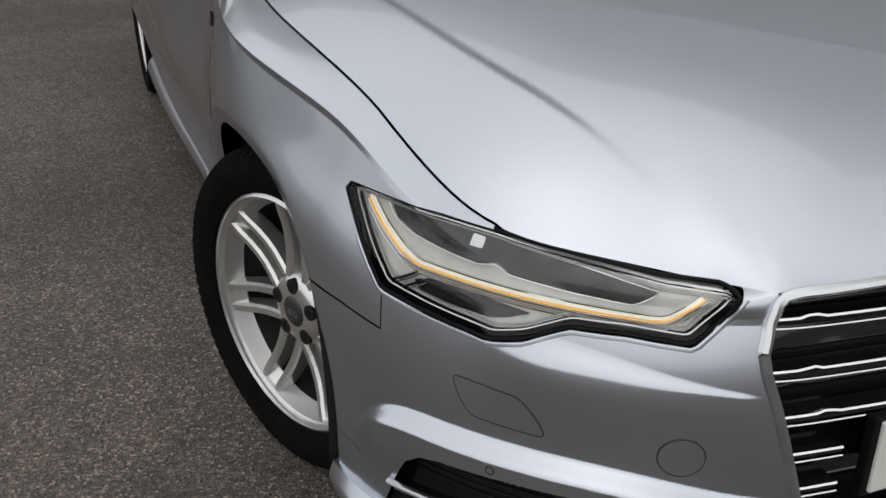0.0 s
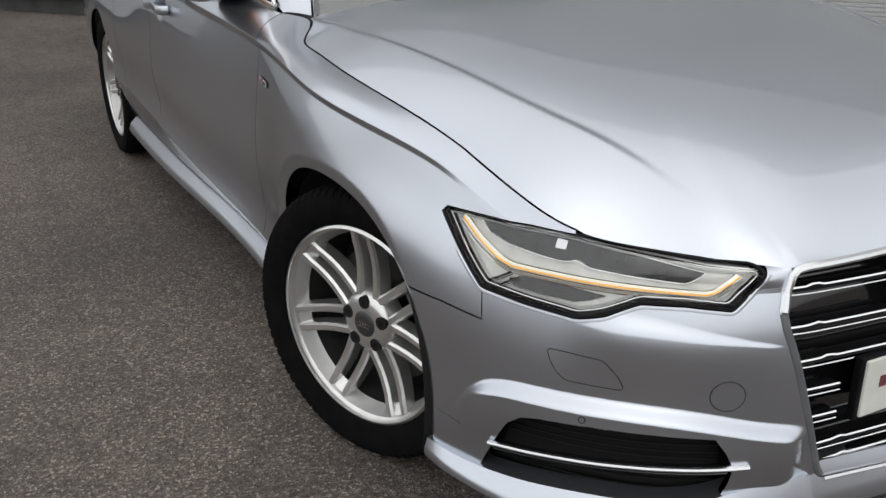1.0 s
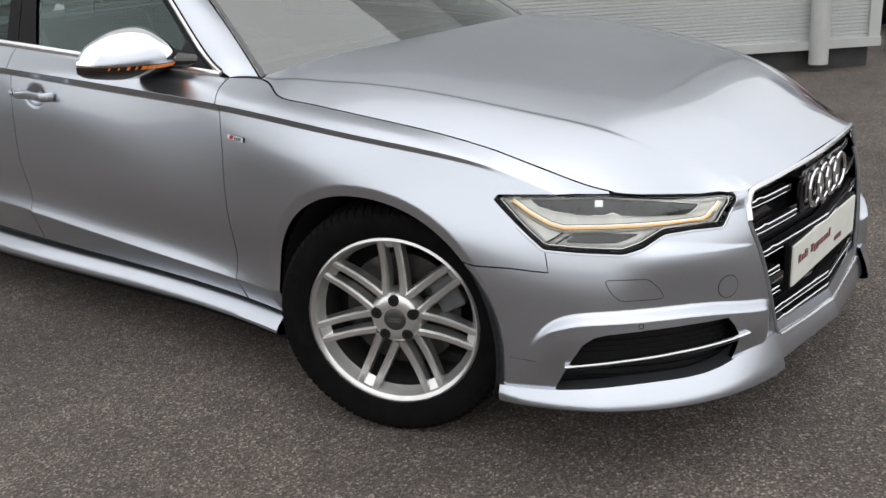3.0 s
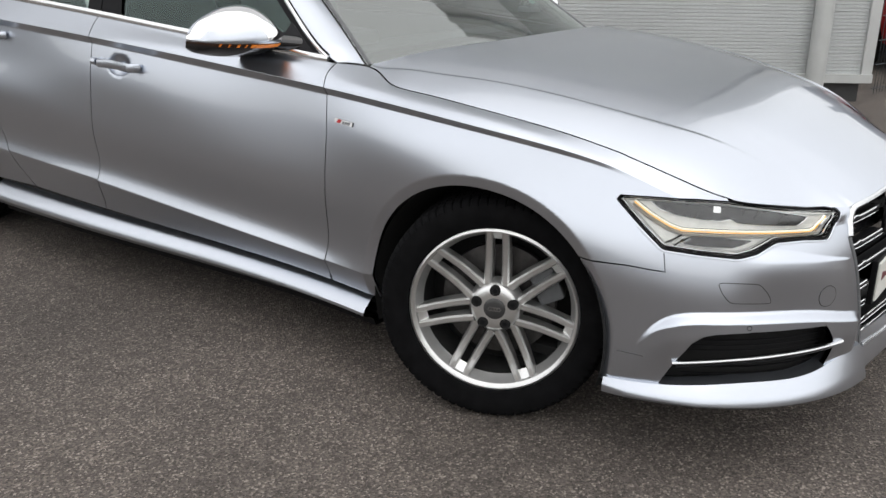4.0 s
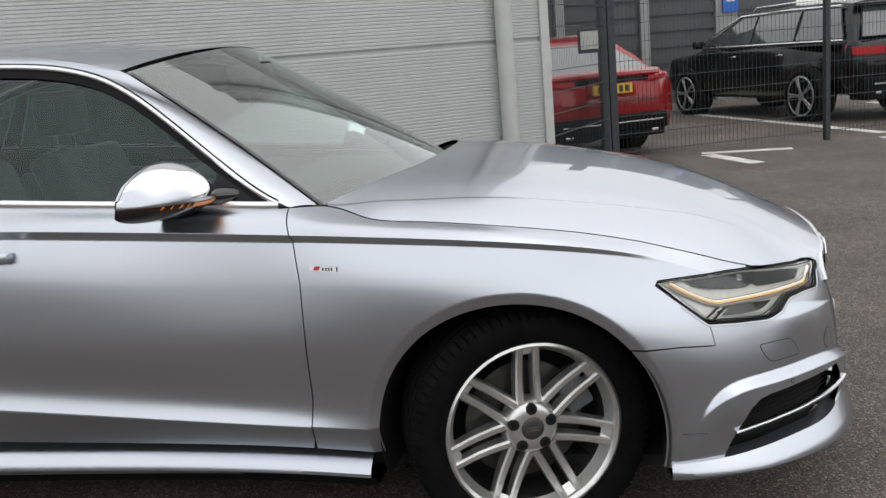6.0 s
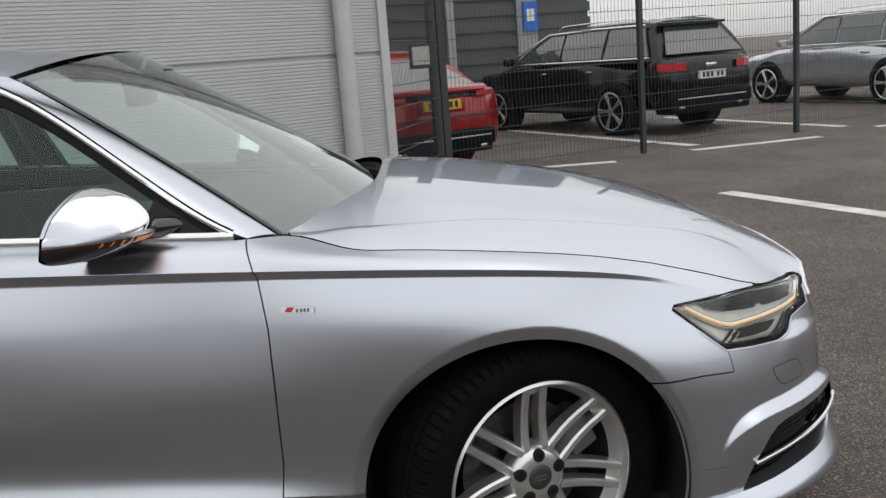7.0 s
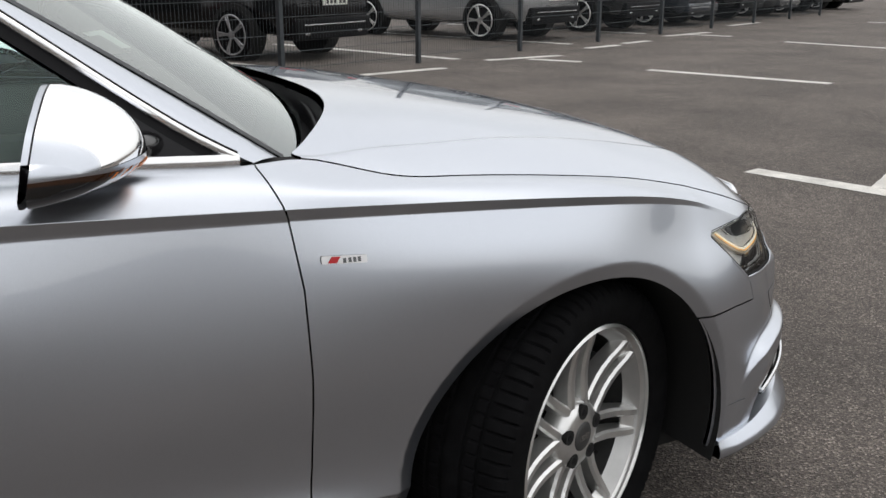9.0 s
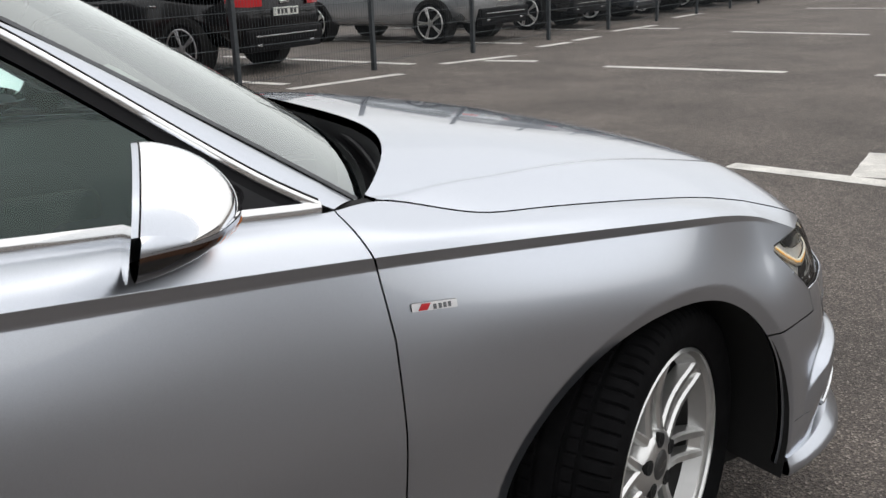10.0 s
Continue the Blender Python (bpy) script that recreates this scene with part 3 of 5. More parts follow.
# near-black liner added under the skin, closes the joints and paints their shade
liner = [(-1.0, 1.5), (-1.03, .65), (S_MID, .65), (S_MID, .1), (-.37, .1)] + arch(ARCH_F, -105, 105, r=.40) + [(.6, .1), (2.4, .1)] + arch(ARCH_R, -105, 105, r=.40) + [(3.95, .1), (3.95, 1.5)]
trimmed("liner", on_skin(liner, 0), lambda P, Q: skin(P, Q, -.03 - .05 * ((P < -.3) & (Q < 9.5))), DARK, car, .04, .3, mirror=True, rim=False)


def strip(name, rows, mat, parent, label="", mirror=True, smooth=True):
    bm = loft([[tuple(p) for p in r] for r in rows])
    ob = part(name, bm, mat, parent, label, smooth=smooth)
    if mirror:
        bm = loft([[(-p[0], p[1], p[2]) for p in r] for r in rows])
        part(name, bm, mat, parent, label, smooth=smooth)
    return ob


def sweep(name, ss, profile, mat, parent, label="", mirror=True):
    """A profile of (out, height) swept along the flank line: out is measured from level 1."""
    rows = []
    for s in ss:
        d0 = float(LEVELS[1][0](s))
        row = []
        for o, z in profile(s):
            a, y = plan(s, d0 + o)
            row.append((-float(a), float(y), z))
        rows.append(row)
    return strip(name, rows, mat, parent, label, mirror)


# sill skirt and front lip
skirt_up = lambda s: float(np.interp(s, (.45, 1.2, 2.5), (.006, .024, .034)))
sweep("sill_skirt", np.linspace(.452, 2.50, 60), lambda s: [(-.04, .252 + skirt_up(s)), (-.012, .243 + skirt_up(s)), (.020, .218 + .8 * skirt_up(s)), (.030, .207 + .45 * skirt_up(s)), (.030, .198 + .4 * skirt_up(s)), (.014, .191), (-.06, .184)], SILVER, car, "silver side skirt under the doors")
lip_top = spline([(-1.5, .285), (-1.15, .298), (-1.0, .294), (-.93, .276), (-.75, .264), (-.60, .252), (-.50, .244), (-.35, .240)])
tuck = lambda s: float(np.interp(s, (-.60, -.42, -.35), (1, .55, .25)))
lip = lambda s: [(o * tuck(s) if o > 0 else o, z) for o, z in lip_shape(s)]
lip_shape = lambda s: [(-.03, float(lip_top(s)) + .004), (.010, float(lip_top(s)) - .002), (.032, .224 + .35 * (float(lip_top(s)) - .246)), (.039, .216), (.040, .205), (.030, .197), (-.10, .190)]
sweep("front_lip", np.linspace(-.356, -1.118, 60), lip, SILVER, car, "silver front splitter lip")
sweep("front_lip", np.linspace(-1.12, S_MID, 16), lambda s: [(o - .018, z + .012) for o, z in lip(s)], SILVER, car)
sweep("underbody_edge", np.linspace(.452, 2.50, 30), lambda s: [(-.02, .176), (-.03, .150), (-.3, .150)], BLACK_TRIM, car)
part("floor_pan", block(-.72, .72, -.44, 3.8, .17, .20), DARK, car)

# ---- bonnet ----
es = np.linspace(S_MID, .552, 400)
ed, ez = section(es, np.full_like(es, 10))
ea, ey = plan(es, ed)
crown = spline([(-.90, .605), (-.835, .652), (-.78, .692), (-.70, .744), (-.62, .790), (-.55, .824), (-.30, .904), (0, .957), (.2, .985), (.36, 1.0), (.6, 1.02)])
fall = spline([(-.90, .42), (-.835, .33), (-.766, .25), (-.66, .165), (-.566, .106), (-.30, .046), (0, .024), (.18, .023), (.40, .032), (.6, .035)])
crease_a = spline([(-.62, .455), (-.4, .545), (-.2, .605), (0, .650), (.2, .690), (.5, .715)])


def raw_bonnet(a, y):
    step = .007 * ease((a - crease_a(y)) / .026) * ease((y + .66) / .30)
    return crown(y) - fall(y) * (a / .7) ** 2.6 + step


EDGE_FIX = ez - raw_bonnet(ea, ey)
blur = np.exp(-.5 * (np.arange(-60, 61) * (es[1] - es[0]) / .07) ** 2)
SOFT_FIX = np.convolve(np.pad(EDGE_FIX, 60, "edge"), blur / blur.sum(), "valid")


def bonnet(x, y):
    a, side_a = np.abs(x), np.maximum(np.abs(x) - PIV_A, 0)
    s = np.where(y > PIV_Y, y, np.where(a < PIV_A, S_MID + a, S_FRONT + ARC * np.arctan2(side_a, np.maximum(PIV_Y - y, 1e-9))))
    k = np.clip(np.hypot(side_a, np.minimum(y - PIV_Y, 0)) / np.interp(s, es, ed), 0, 1.03)
    z = raw_bonnet(a, y) + np.interp(s, es, SOFT_FIX) * k ** 3 + np.interp(s, es, EDGE_FIX - SOFT_FIX) * k ** 14
    return np.stack([x, y, z], -1)


def edge_line(s0, s1, n):
    s = np.linspace(s0, s1, n)
    d, z = section(s, np.full_like(s, 10))
    a, y = plan(s, d)
    return list(zip(a, y))


rear_edge = [(.715 * math.cos(t), .358 + .200 * abs(math.cos(t)) ** 3.6) for t in np.linspace(0, math.pi, 40)][1:-1]
right = [(-a, y) for a, y in edge_line(.545, -.655, 50)] + [(-a, y - .004) for a, y in edge_line(-.67, S_MID, 40)]
left = [(-x, y) for x, y in right[::-1]][1:]
outline = right + left + [(x, y) for x, y in rear_edge]
trimmed("bonnet", shrink(outline, .002), bonnet, SILVER, car, .006, .008, label="silver bonnet with a long crease each side")

# ---- greenhouse ----
belt_a, belt_z = lambda y: LEVELS[10][0](y) + .35, lambda y: LEVELS[10][1](y)


def side(y, z, lift=0.0):
    h = z - belt_z(y)
    return np.stack([-(belt_a(y) - .40 * h - .28 * h * h + lift), y + 0 * z, z + 0 * y], -1)


UPPER = [(.655, .945), (.735, .992), (.82, 1.052), (.96, 1.158), (1.10, 1.258), (1.20, 1.314), (1.32, 1.354), (1.50, 1.381), (1.75, 1.391), (2.05, 1.384), (2.30, 1.358), (2.52, 1.310), (2.70, 1.250), (2.86, 1.175), (2.95, 1.10)]
up_z = spline(UPPER)
glass_pane = lambda name, poly, mat, lift=-.006, parent=None, th=.004, r=.0, label="", mirror=True: trimmed(name, dense(rounded(poly, r) if r else poly, .015), lambda P, Q: side(P, Q, lift), mat, parent or car, .04, .04, th, label, mirror)
topline = lambda y0, y1, off, n=20: [(y, float(up_z(y)) - off) for y in np.linspace(y0, y1, n)]
base_z = lambda y0, y1, off, n=12: [(y, float(belt_z(y)) + off) for y in np.linspace(y0, y1, n)]
g1 = glass_pane("front_window", topline(.84, 1.752, .024, 30) + [(1.640, 1.02)] + base_z(1.640, .84, .012), GLASS, label="tinted front door glass")
g2 = glass_pane("rear_window", topline(1.846, 2.41, .024) + [(2.585, 1.055)] + base_z(2.585, 1.79, .012), GLASS)
g3 = glass_pane("quarter_window", topline(2.46, 2.84, .024) + base_z(2.86, 2.66, .012), GLASS)
for pair in (g1, g2, g3):
    for o in pair:
        o.visible_shadow = False
glass_pane("window_frame", topline(.66, 2.95, 0, 60) + topline(2.90, .71, .026, 60), BLACK_TRIM, .001, th=.012)
glass_pane("pillar_trim", topline(1.738, 1.797, .02, 4) + [(1.722, 1.016), (1.612, 1.010)], BLACK_TRIM, .001, th=.02)
glass_pane("pillar_trim", topline(1.802, 1.860, .02, 4) + [(1.802, 1.024), (1.727, 1.016)], BLACK_TRIM, .001, th=.02)
glass_pane("mirror_sail", [(.70, .975)] + topline(.72, .845, .020, 6) + base_z(.885, .67, .010, 6), SAIL, .002, th=.012)
glass_pane("pillar_trim", topline(2.39, 2.47, .02, 4) + [(2.67, 1.06), (2.575, 1.06)], BLACK_TRIM, .001, th=.02)


def bright_bar(name, pts, lift, w, h, label="", mat=None):
    """A rounded bright strip along a line of (y, height) on the cabin side."""
    path = np.array([side(np.array(y), np.array(z), lift) for y, z in pts])
    for sg in (1, -1):
        rings = []
        for i, p in enumerate(path):
            t = Vector(path[min(i + 1, len(path) - 1)] - path[max(i - 1, 0)]).normalized()
            up = Vector((0, 0, 1)) - t * t.z
            up.normalize()
            o = t.cross(up)
            rings.append([tuple((q.x * sg, q.y, q.z)) for q in (Vector(p) + o * (w / 2 * math.cos(a)) + up * (h / 2 * math.sin(a)) for a in (2 * math.pi * k / 10 for k in range(10)))])
        part(name, loft(rings, close_ring=True, caps=True), mat or BRIGHT, car, label, smooth=True)


bright_bar("belt_chrome", base_z(.668, 2.90, .007, 60), .004, .012, .026, "bright chrome strip under the side windows")
bright_bar("roof_chrome", topline(.672, 2.93, -.005, 80), .005, .012, .014)
# black bar drawn in for the shadow line between chrome and pillar
bright_bar("roof_shadow_line", topline(.668, 2.93, -.0145, 80), .004, .006, .004, "", BLACK_TRIM)

# windscreen
ws_hw = lambda v: .728 - .178 * v - .013 * np.sin(math.pi * np.clip(v, 0, 1))
def screen(u, v):
    yb, yt = .400 + .185 * np.abs(u) ** 2.0, 1.08 + .135 * u * u
    zb, zt = .988 - .048 * u * u, 1.412 - .062 * u * u
    b = 4 * v * (1 - v)
    return np.stack([u * ws_hw(v), yb + (yt - yb) * v - .003 * b, zb + (zt - zb) * v + .006 * b], -1)


pane = lambda u0, u1, v0, v1: dense([(u0, v0), (u1, v0), (u1, v1), (u0, v1)], .05)
wind = trimmed("windscreen", pane(-.985, .985, -.04, .985), screen, SCREEN_GLASS, car, .08, .08, .005, core=np.array((0, 1.8, .7)), label="raked tinted windscreen")
wind.visible_shadow = False
lowscreen = lambda u, v: screen(u, v) + np.array((0, .0025, -.0025))
for u0, u1, v0, v1 in ((-.985, -.972, -.04, .985), (.972, .985, -.04, .985), (-.972, .972, .955, .985), (-.972, .972, -.04, .03)):
    trimmed("screen_border", pane(u0, u1, v0, v1), lowscreen, GLOSS_BLACK, wind, .08, .08, core=np.array((0, 1.8, .7)), rim=False)

for sg in (-1, 1):
    path = [screen(np.array(sg * .972), np.array(v)) for v in np.linspace(-.01, .97, 40)]
    rings = [[tuple(p + np.array((sg * (.007 * c), -.3 * .003 * q, .003 * q + .001))) for c, q in ((-1, -1), (-.8, .8), (0, 1.1), (.8, .8), (1, -1))] for p in path]
    part("screen_seal", loft(rings), PLASTIC_GREY, car, smooth=True)
# pillars and roof
roof_edge = [(.556, 1.215, 1.352), (.568, 1.40, 1.398), (.572, 1.75, 1.435), (.562, 2.15, 1.424), (.545, 2.50, 1.362), (.54, 2.80, 1.255), (.56, 3.10, 1.13), (.60, 3.30, 1.06)]
rx, rz = spline([(p[1], p[0]) for p in roof_edge]), spline([(p[1], p[2]) for p in roof_edge])
rows = []
for k in np.linspace(0, 1, 70):
    yo = .640 + k * (2.95 - .640)
    o = side(np.array(yo), np.array(float(up_z(max(yo, .655))) + .008 if yo > .655 else .946))
    if k < .42:
        v = (k / .42)
        i = screen(np.array(-.992), np.array(.0 + v))
    else:
        yi = 1.215 + (k - .42) / .58 * (3.30 - 1.215)
        i = np.array((-float(rx(yi)), yi, float(rz(yi))))
    mid = (o + i) / 2 + np.array((-.016, 0, .016)) * (1 if k > .02 else .4)
    rows.append([(1 - t) ** 2 * o + 2 * t * (1 - t) * mid + t * t * i for t in np.linspace(0, 1, 7)])
strip("roof_pillar", rows, SILVER, car, "silver windscreen pillar and roof rail")
rows = []
for y in np.linspace(1.082, 2.86, 40):
    row = []
    for u in np.linspace(-1, 1, 25):
        yy = y + .135 * u * u * max(0, 1 - (y - 1.10) / .5)
        ce = 1.409 + .068 * ease((yy - 1.02) / .85) - .19 * max(0, (yy - 1.95) / .95) ** 2
        ze = float(rz(max(yy, 1.215))) - .004 * max(0, 1 - (yy - 1.09) / .3)
        row.append((u * float(rx(max(yy, 1.215))), yy, ze + (ce - ze) * (1 - abs(u) ** 2.4)))
    rows.append(row)
strip("roof", rows, SILVER, car, "silver roof panel", mirror=False, smooth="all")
rows = [[(u * w, y + .1 * (1 - u * u), z + .02 * (1 - u * u)) for u in np.linspace(-1, 1, 13)] for w, y, z in ((.545, 2.80, 1.258), (.57, 3.05, 1.16), (.60, 3.30, 1.062))]
rw = strip("rear_screen", rows, GLASS, car, mirror=False)
rw.visible_shadow = False
rows = [[(u * w, y, z + .03 * (1 - u * u)) for u in np.linspace(-1, 1, 13)] for w, y, z in ((.76, 3.5, 1.06), (.66, 3.97, 1.035), (.62, 4.02, .95), (.66, 4.03, .45), (.6, 3.98, .28))]
strip("boot_lid", rows, SILVER, car, mirror=False)
deck = [[(-.56, 2.95, 1.10), (-.82, 2.9, 1.052)], [(-.60, 3.2, 1.07), (-.79, 3.2, 1.055)], [(-.62, 3.5, 1.065), (-.76, 3.5, 1.05)]]
strip("rear_shoulder", deck, SILVER, car)
tip = rod((0, 2.55, 1.38), (0, 2.64, 1.425), .012, 8, r2=.006)
part("roof_antenna", tip, SILVER, car)


# ---- wheels ----
def build_wheel(name, centre, steer, out):
    """A wheel on its hub centre; out is -1 for the right side of the car."""
    hub = new(name)
    hub.empty_display_size = .05
    hub.parent = car
    hub.matrix_basis = pose(*centre, 0, 0, steer) @ Matrix.Diagonal((1 if out < 0 else -1, 1 if out < 0 else -1, 1, 1))
    tagged(hub, "road wheel with a seven twin-spoke silver alloy rim")
    R = .342
    prof = [(.236, .062), (.243, .106), (.246, .111), (.270, .121), (.294, .123), (.314, .117), (.3235, .105)]
    tread = [(.3265, .099), (.3285, .080), (.3290, .064), (.3225, .0625), (.3225, .0535), (.3292, .052), (.3297, .030), (.3225, .0285), (.3225, .019), (.3298, .0175), (.330, .002)]
    half = prof + tread
    full = [(r, -x) for r, x in half] + [(r, x) for r, x in half[::-1]]
    seg = 480
    rings = []
    for i in range(seg):
        t = 2 * math.pi * i / seg
        row = []
        for k, (r, x) in enumerate(full):
            ax = abs(x)
            if .079 <= ax <= .118 and r > .31 and i % 6 == 0:
                r -= .007
            elif .03 <= ax < .053 and r > .328 and (i + (2 if x > 0 else 0)) % 6 == 0:
                r -= .003
            if ax > .108 and .29 < r < .32 and (i // 4) % 2 == 0:
                r += .0005
            row.append((x, r * math.sin(t), r * math.cos(t)))
        rings.append(row)
    part("tyre", loft(rings + rings[:1]), RUBBER, hub, "black road tyre with cut tread grooves", smooth=True)
    ring = lathe([(.251, -.110), (.258, -.106), (.256, -.100), (.248, -.097), (.243, -.093)], 96)
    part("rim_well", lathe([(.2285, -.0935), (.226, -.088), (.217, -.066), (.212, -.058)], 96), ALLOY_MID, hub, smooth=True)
    rim = part("rim", ring, ALLOY, hub, "silver alloy rim with twin spokes", smooth=True)
    rim.matrix_basis = Matrix.Diagonal((1, .938, .938, 1))
    part("brake_disc", lathe([(.02, -.004), (.165, -.004), (.165, .02), (.02, .02)], 48), STEEL, hub, smooth=True)
    cal = bmesh.new()
    block(-.045, .04, -.05, .05, .115, .19, .012, bm=cal)
    bmesh.ops.rotate(cal, verts=cal.verts[:], cent=(0, 0, 0), matrix=Matrix.Rotation(radians(65), 3, "X"))
    part("brake_caliper", cal, PLASTIC_GREY, hub)
    # dark barrel tone and near-black disc stand in for shade between the spokes
    part("inner_barrel", lathe([(.222, -.06), (.210, .10)], 48), ALLOY_SHADE_CAP, hub, smooth=True)
    part("shade_disc", lathe([(.0, .06), (.212, .06)], 32), DARK, hub)
    for k in range(7):
        for sgn in (-1, 1):
            rows = []
            for q in range(7):
                f = q / 6
                r = .072 + f * (.246 - .072)
                lat = sgn * (.0272 - .0030 * f)
                w, dep = .0118 - .0012 * f, .040 - .008 * f
                x = -.076 - .020 * f + .012 * math.sin(math.pi * f)
                if f > .9:
                    x += .004
                sec = [(x + dep, -w * 1.25), (x + .006, -w), (x, -w * .55), (x, w * .55), (x + .006, w), (x + dep, w * 1.25)]
                rows.append([(px, lat + py, r) for px, py in sec])
            bm = loft(rows, close_ring=True, caps=True)
            bmesh.ops.rotate(bm, verts=bm.verts[:], cent=(0, 0, 0), matrix=Matrix.Rotation(2 * math.pi * k / 7, 3, "X"))
            part("spoke", bm, ALLOY, rim)
        web = loft([[(-.066, -.018, .215), (-.066, .018, .215)], [(-.090, -.026, .245), (-.090, .026, .245)]])
        bmesh.ops.rotate(web, verts=web.verts[:], cent=(0, 0, 0), matrix=Matrix.Rotation(2 * math.pi * k / 7, 3, "X"))
        part("spoke_web", web, ALLOY, rim)
    part("hub_face", lathe([(.026, -.084), (.036, -.086), (.060, -.084), (.072, -.078), (.082, -.062), (.084, -.03)], 56), ALLOY, rim, smooth=True)
    part("centre_cap", lathe([(.0, -.089), (.020, -.0895), (.030, -.088), (.034, -.085), (.035, -.078)], 40), ALLOY_SHADE_CAP, rim, "grey round hub cap", smooth=True)
    for k in range(4):
        bm = bmesh.new()
        c = Vector((-.0905, (k - 1.5) * .0085, 0))
        for i in range(16):
            t0, t1 = 2 * math.pi * i / 16, 2 * math.pi * (i + 1) / 16
            q = [c + Vector((0, rr * math.cos(t), rr * math.sin(t))) for t in (t0, t1) for rr in (.0055, .0067)]
            bm.faces.new([bm.verts.new(v) for v in (q[0], q[1], q[3], q[2])])
        part("cap_mark", bm, CHROME, rim)
    for k in range(5):
        t = 2 * math.pi * k / 5
        y, z = .0575 * math.sin(t), .0575 * math.cos(t)
        # dark plug stands in for the shade inside the bolt hole
        part("bolt_hole_shade", rod((-.0865, y, z), (-.06, y, z), .0165, 20), DARK, rim, smooth=True)
        part("wheel_bolt", rod((-.0872, y, z), (-.07, y, z), .0080, 6), BLACK_TRIM, rim)
    return hub


HUB_Z = .3285
build_wheel("wheel", (-.767, .036, HUB_Z), 23, -1)
build_wheel("wheel", (.767, .036, HUB_Z), 20, 1)
build_wheel("wheel", (-.775, 2.935, HUB_Z), 0, -1)
build_wheel("wheel", (.775, 2.935, HUB_Z), 0, 1)
for y0 in (ARCH_F, ARCH_R):
    for sg in (-1, 1):
        rows = [[(sg * x, y0 + .385 * math.sin(t), ARCH_Z + .385 * math.cos(t)) for x in (.87, .84, .5)] for t in np.linspace(radians(-107), radians(107), 36)]
        part("wheel_arch_liner", loft(rows), DARK, car, smooth=True)
        part("wheel_arch_liner", block(sg * .52 - .01, sg * .52 + .01, y0 - .4, y0 + .4, .18, .70), DARK, car)


# ---- front end details ----
def at_skin(s, z, lift=0.0):
    s, z = np.atleast_1d(np.asarray(s, float)), np.atleast_1d(np.asarray(z, float))
    return skin(s, level_at(s, z), lift)


def tube(path, w, h, up=(0, 0, 1), seg=8, closed=False, bm=None):
    """A bar of oval section w x h along a path; w runs across, h along up."""
    pts = [Vector(p) for p in path]
    n = len(pts)
    up = Vector(up)
    rings = []
    for i, p in enumerate(pts):
        t = (pts[(i + 1) % n] - pts[i - 1]) if closed else (pts[min(i + 1, n - 1)] - pts[max(i - 1, 0)])
        t.normalize()
        side_v = t.cross(up)
        if side_v.length < 1e-5:
            side_v = t.cross(Vector((1, 0, 0)))
        side_v.normalize()
        u2 = side_v.cross(t)
        rings.append([p + side_v * (w / 2 * math.cos(a)) + u2 * (h / 2 * math.sin(a)) for a in (2 * math.pi * k / seg for k in range(seg))])
    if closed:
        rings.append(rings[0])
    return loft(rings, close_ring=True, caps=not closed, bm=bm)


def both(name, make, mat, parent, label="", smooth=True):
    """A part on the right and its mirror image on the left."""
    out = []
    for sg in (1, -1):
        bm = make()
        if sg < 0:
            bmesh.ops.scale(bm, verts=bm.verts[:], vec=(-1, 1, 1))
            bmesh.ops.reverse_faces(bm, faces=bm.faces[:])
        out.append(part(name, bm, mat, parent, label, smooth))
    return out


def line_on(pts, lift, n=10):
    """A smooth path over the skin through (s, height) knots."""
    p = np.array(pts, float)
    k = np.concatenate([[0], np.cumsum(np.hypot(*np.diff(p, axis=0).T))])
    t = np.linspace(0, k[-1], max(4, int(k[-1] / .012)))
    return at_skin(np.interp(t, k, p[:, 0]), np.interp(t, k, p[:, 1]), lift)


# headlamps
bowl = flank("headlamp", LAMP_R, LAMP_GREY, car, .002, lift=-.045, thick=.02, label="wide headlamp with a thin amber indicator line under a clear cover")
hosts = bowl
def lampbit(name, pts, mat, gap, lift, thick=.01, label="", r=.006):
    pair = flank(name, pts, mat, car, gap, r, lift, True, label, thick)
    for o, h in zip(pair, hosts):
        o.parent = h
    return pair
def lampwire(name, path, w, h, mat, closed=False):
    for o, hh in zip(both(name, lambda: tube(path, w, h, closed=closed, seg=6), mat, car), hosts):
        o.parent = hh
cover = lampbit("clear_cover", LAMP_R, CLEAR, .004, -.002, .006, "clear polycarbonate cover", 0)
for o in cover:
    o.visible_shadow = False
# pale bezel, dark projector window with a bright sill, lower pocket
ringed = lambda inset: shrink(dense(LAMP_R, .006), inset)
lampbit("bezel", ringed(.0065), LAMP_PALE, 0, -.022, .014, "", 0)
for inset, lift, w, mat in ((.0075, -.012, .0035, CHROME), (.0125, -.016, .003, LAMP_GREY)):
    q = ringed(inset)
    lampwire("bezel_edge", at_skin([p[0] for p in q], [p[1] for p in q], lift), w, .0028, mat, True)
window = [(-.425, .7035), (-.452, .6860), (-.500, .6745), (-.585, .6660), (-.635, .6625), (-.668, .6680), (-.690, .6585), (-.80, .6500), (-.888, .6455), (-.925, .6655), (-.80, .6830), (-.66, .6985), (-.55, .7050)]
lampbit("projector_window", window, SMOKED, 0, -.0185, .004, "dark smoked projector window", 0)
lampwire("window_sill", line_on(window[:11], -.016), .003, .0022, CHROME)
lampbit("lower_pocket", [(-.520, .6165), (-.556, .6255), (-.60, .6265), (-.66, .6215), (-.735, .6155), (-.70, .6045), (-.670, .5985), (-.60, .6005), (-.535, .6050)], GLOSS_BLACK, 0, -.0185, .004)
